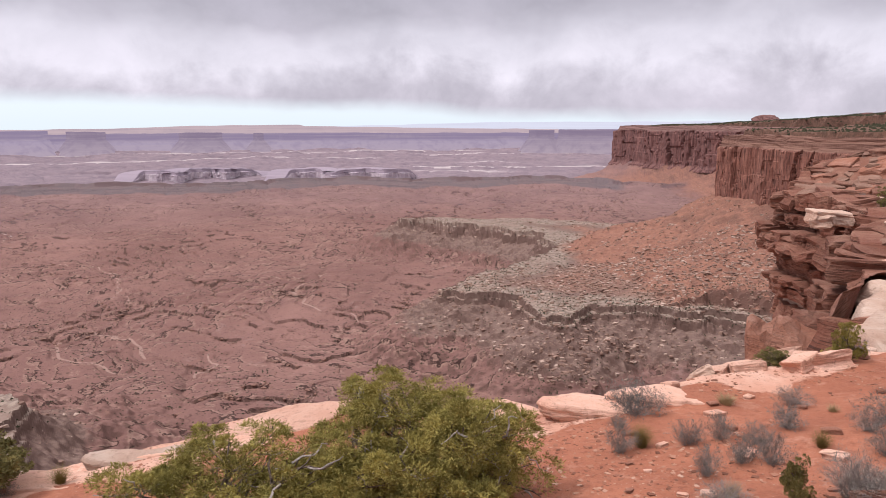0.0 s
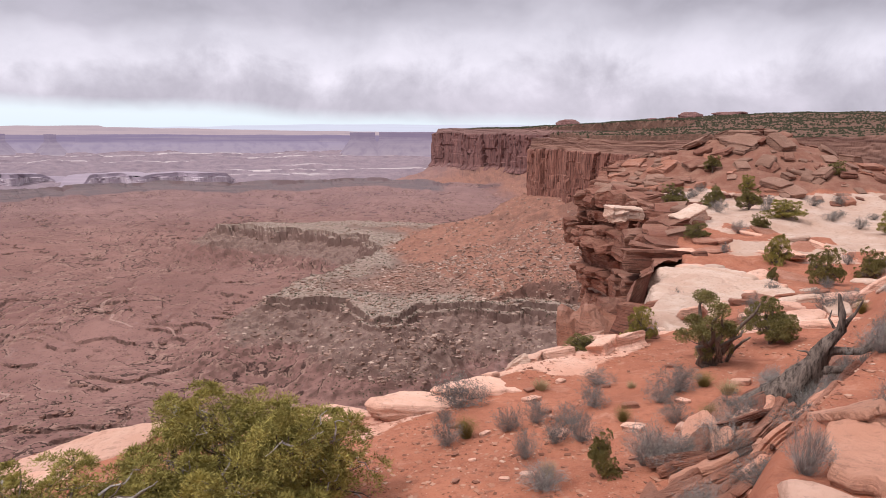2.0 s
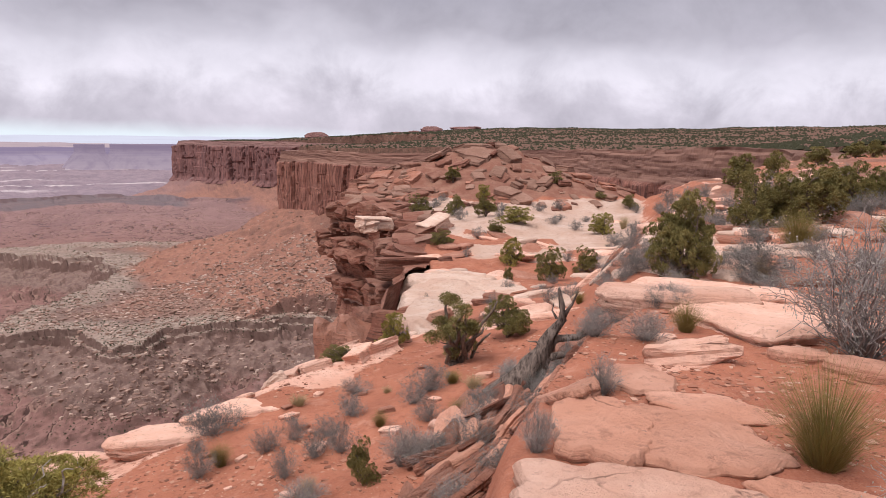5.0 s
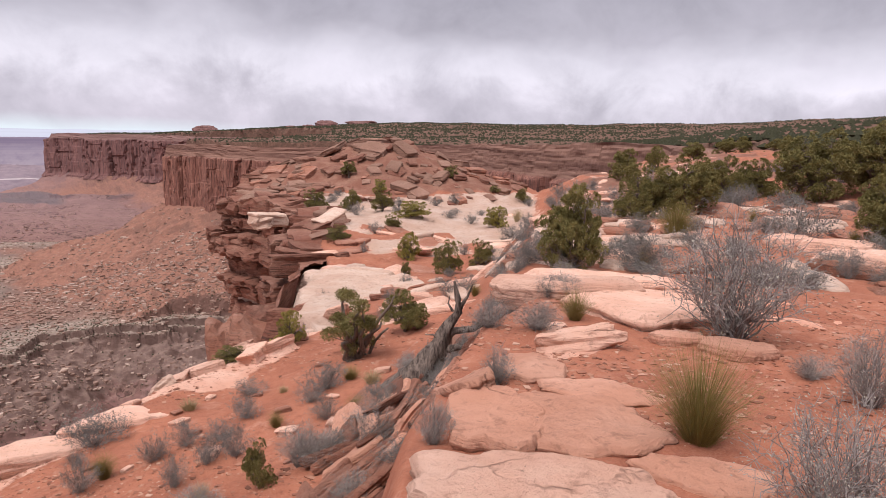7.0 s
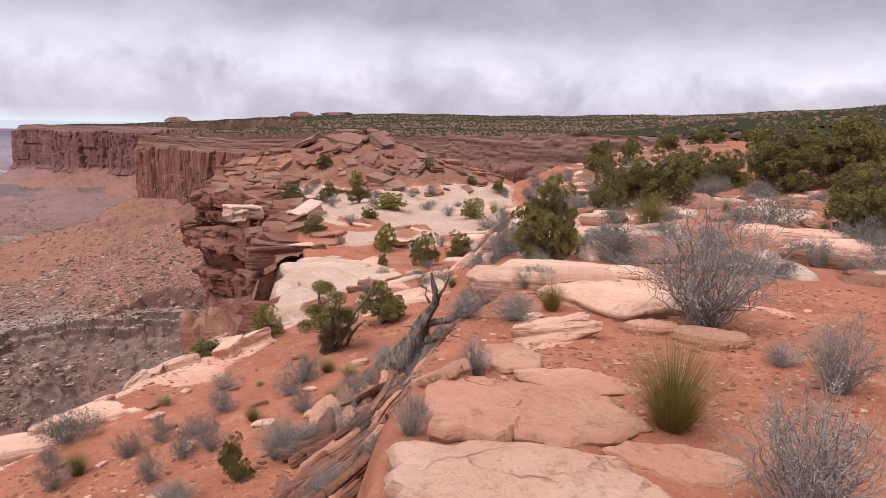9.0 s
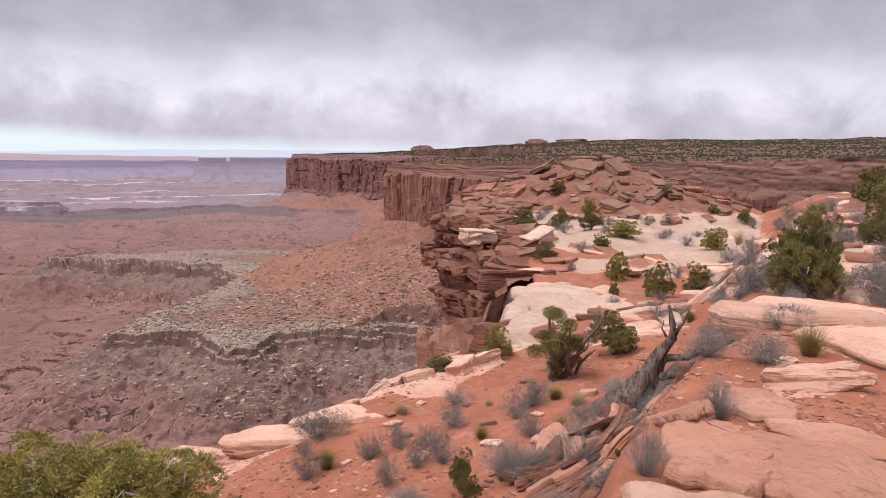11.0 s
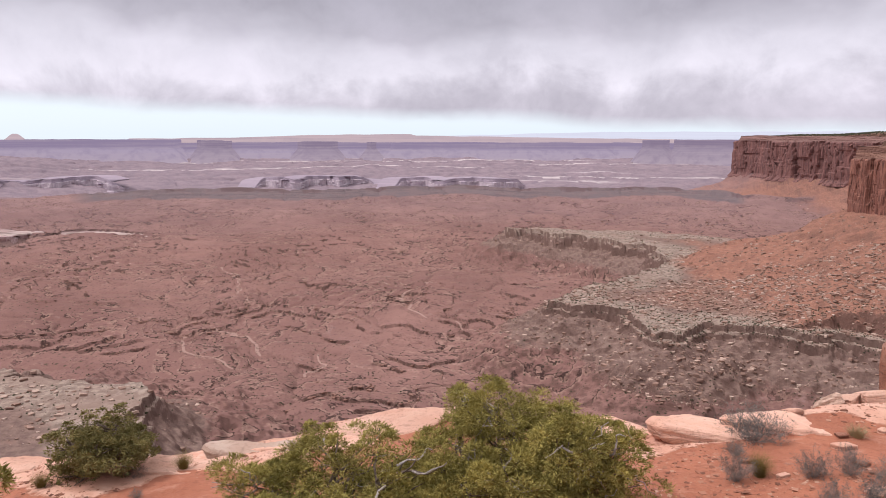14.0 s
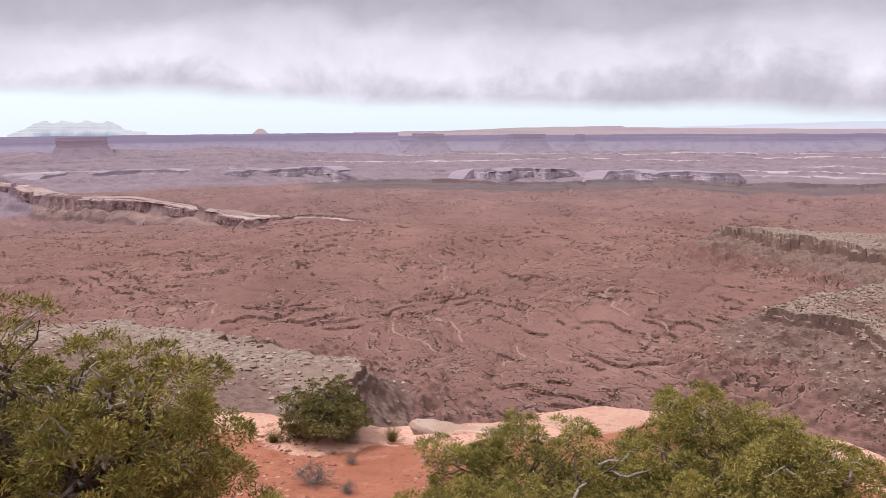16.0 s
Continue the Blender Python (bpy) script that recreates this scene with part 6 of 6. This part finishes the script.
def gnarled_juniper():
    g = np.random.default_rng(91)
    top = new("gnarled_juniper")
    s = Shape()
    ends = []
    for i in range(9):
        a = g.uniform(0, 2 * np.pi)
        e = np.array([math.cos(a) * g.uniform(0.3, 0.85), math.sin(a) * 0.5, g.uniform(0.45, 1.25)])
        p = bent(g, np.array([0, 0, -0.1]) + g.normal(size=3) * 0.04, e, 9, 0.07)
        s.tube(p, 0.066, 0.016, 7)
        ends.append(p[-1]), ends.append(p[-3])
        for k in range(3):
            q = p[g.integers(4, 8)]
            o = q + unit(g.normal(size=3) + [0, 0, 0.3]) * g.uniform(0.15, 0.4)
            s.tube(bent(g, q, o, 5, 0.02), 0.014, 0.004, 4)
            ends.append(o)
    part("trunk", s.mesh("trunk", M_BARK, True), top)
    ends = np.array(ends)[::3]
    idx = np.repeat(np.arange(len(ends)), 900)
    u = unit(g.normal(size=(len(idx), 3)) + [0, 0, 0.3])
    c = ends[idx] + u * (0.17 * g.uniform(0.05, 1.0, len(idx)) ** 0.5)[:, None] * np.array([1, 1, 0.7])
    v, f = sprigs(g, c, unit(u + 0.7 * g.normal(size=u.shape)), 0.036, 0.008)
    part("crown", mesh_from("crown", v, f, M_JUNIPER_DK), top)
    return tagged(top, "gnarled half-dead juniper with bare twisted dark limbs", "juniper", "junipers")


t = gnarled_juniper()
t.matrix_basis = stand(t, -36.6, 12.9, (1.05, 1.05, 1.05), yaw=-36)


# ---- scrub, boulders and ledge stones of the canyon, too many to count ----
def scatter_mesh(base_v, base_f, x, y, z, size, squash, seed, yaw=None):
    g = np.random.default_rng(seed)
    n, k = len(x), len(base_v)
    a = g.uniform(0, 2 * np.pi, n) if yaw is None else yaw
    v = base_v[None] * (1 + 0.28 * g.normal(size=(n, k, 1)).clip(-1.2, 1.2)) * size[:, None]
    v = v * squash
    c, s = np.cos(a)[:, None], np.sin(a)[:, None]
    w = np.stack([v[..., 0] * c - v[..., 1] * s + x[:, None], v[..., 0] * s + v[..., 1] * c + y[:, None], v[..., 2] + z[:, None]], -1)
    f = base_f[None] + (np.arange(n) * k)[:, None, None]
    return w.reshape(-1, 3), f.reshape(-1, base_f.shape[1])


OCT_V = np.array([[1, 0, 0], [0, 1, 0], [-1, 0, 0], [0, -1, 0], [0, 0, 1], [0, 0, -0.4]], float) * 0.5
OCT_F = np.array([[0, 1, 4], [1, 2, 4], [2, 3, 4], [3, 0, 4], [1, 0, 5], [2, 1, 5], [3, 2, 5], [0, 3, 5]])
BOX_V = np.array([[-1, -1, -1], [1, -1, -1], [1, 1, -1], [-1, 1, -1], [-1, -1, 1], [1, -1, 1], [1, 1, 1], [-1, 1, 1]], float) * 0.5
BOX_F = np.array([[0, 3, 2, 1], [4, 5, 6, 7], [0, 1, 5, 4], [1, 2, 6, 5], [2, 3, 7, 6], [3, 0, 4, 7]])
g = np.random.default_rng(99)
N = 150000
caz, cd = np.radians(g.uniform(-27, 60, N)), np.sqrt(g.uniform(480 ** 2, 2500 ** 2, N))
cd = np.where(g.random(N) < 0.5, g.uniform(480, 1500, N), cd)
NS = 45000
caz[:NS], cd[:NS] = np.radians(g.uniform(-28, 4, NS)), g.uniform(520, 1000, NS)
cx_, cy_ = -cd * np.sin(caz), cd * np.cos(caz)
cz, cgray, ctan, cred, cfar, cpale, cs, cledge = valley_height(cx_, cy_)
cz = cz + EYE
open_ground = (cs < -14) & (cfar < 0.2)
dens = 0.5 + 0.5 * fbm(cx_ / 130, cy_ / 130, 0, 95, 3)
roll = g.random(N)


def stuff(name, sel, base, size, squash, seed, mat, label, category, yaw=None, sink=0.0):
    v, f = scatter_mesh(*base, cx_[sel], cy_[sel], cz[sel] - sink, size, np.array(squash), seed, None if yaw is None else yaw[sel])
    tagged(new(name, mesh_from(name, v, f, mat)), label, category, kind="stuff")


sel = open_ground & (((cgray > 0.72) & (roll < np.where(cd < 1000, 0.30, 0.8))) | ((cgray > 0.45) & (cgray <= 0.72) & (roll < 0.05)) | ((cgray <= 0.45) & (cred < 0.5) & (roll < 0.06 + 0.24 * (dens > 0.62))) | ((cred >= 0.5) & (roll < 0.006)))
stuff("canyon_scrub", sel, (OCT_V, OCT_F), (0.8 + 1.9 * g.random(sel.sum()) ** 2)[:, None], (1, 1, 0.8), 5, M_DOTS, "dark scattered desert scrub on the canyon floor", "scrub")
roll = g.random(N)
sel = open_ground & (((cgray > 0.25) & (roll < 0.16 + 0.30 * (dens > 0.55))) | ((cred >= 0.3) & (roll < 0.55)))
stuff("canyon_boulders", sel, (BOX_V, BOX_F), (0.55 + 3.8 * g.random(sel.sum()) ** 5)[:, None], (1.2, 0.9, 0.6), 6, M_STONE, "fallen sandstone boulders on the canyon slopes", "boulders")
e = 3.0
hx, hy = fbm((cx_ + e) / 170, cy_ / 170, 0, 61, 4) - fbm((cx_ - e) / 170, cy_ / 170, 0, 61, 4), fbm(cx_ / 170, (cy_ + e) / 170, 0, 61, 4) - fbm(cx_ / 170, (cy_ - e) / 170, 0, 61, 4)
along = np.arctan2(hx, -hy)
roll = g.random(N)
sel = open_ground & (cledge > 0.4) & (roll < 0.95)
stuff("canyon_ledge_stones", sel, (BOX_V, BOX_F), np.stack([g.uniform(1.5, 7, sel.sum()), g.uniform(1.5, 4.0, sel.sum()), g.uniform(0.8, 1.9, sel.sum())], -1), (1, 1, 1), 7, M_STONE_RED, "broken red ledge stones along low scarps", "ledge stones", along, 0.6)

# trees and scrub on the far plateau
N2 = 64000
paz, pd = np.radians(g.uniform(-79, -13, N2)), np.sqrt(g.uniform(90 ** 2, 3300 ** 2, N2))
pd = np.where(g.random(N2) < 0.35, g.uniform(110, 900, N2), pd)
px, py = -pd * np.sin(paz), pd * np.cos(paz)
pz, *_, ps, _l = valley_height(px, py)
keep = (ps > 8) & (np.hypot(px, py) > 140) & ((np.degrees(paz) > -62) | (g.random(N2) < 0.4))
px, py, pz = px[keep], py[keep], pz[keep] + EYE
v, f = scatter_mesh(OCT_V * 2, OCT_F, px, py, pz, (g.uniform(1.0, 2.3, keep.sum()) + pd[keep] / 1300)[:, None], np.array((1, 1, 0.85)), 8)
tagged(new("plateau_scrub", mesh_from("plateau_scrub", v, f, M_DOTS)), "dark green juniper scrub covering the plateau", "scrub", kind="stuff")

for az, d, w, h in ((-24.6, 2900, 84, 24), (-33.7, 2700, 80, 26), (-32.4, 2720, 40, 10), (-36.6, 2760, 130, 16), (-31.0, 2700, 40, 10)):
    x, y = polar(az, d)
    zz = valley_height(np.array([x]), np.array([y]))[0][0] + EYE
    ob = new("rock_dome", rock_mesh("rock_dome", (w, w, h * 1.6), int(d), M_CLIFF_FAR, 4, 0.95, 0.03, 0.3))
    ob.matrix_basis = pose(x, y, zz - h * 0.35)
    tagged(ob, "rounded bare rock dome on the plateau skyline", "rock dome", "rock domes")

# gravel on the sand
N3 = 46000
ga, gd = np.radians(g.uniform(-80, 50, N3)), g.uniform(4.2, 15, N3)
gx, gy = -gd * np.sin(ga), gd * np.cos(ga)
gz, gs = near_height(gx, gy)
k = (gs > 0.3) & (fbm(gx * 0.6, gy * 0.6, 0, 77, 3) > -0.25)
v, f = scatter_mesh(BOX_V, BOX_F, gx[k], gy[k], gz[k] + EYE, (0.008 + 0.050 * g.random(k.sum()) ** 5)[:, None], np.array((1.3, 1, 0.35)), 9)
tagged(new("gravel", mesh_from("gravel", v, f, M_CHIP)), "small red sandstone chips strewn over the sand", "gravel", kind="stuff")
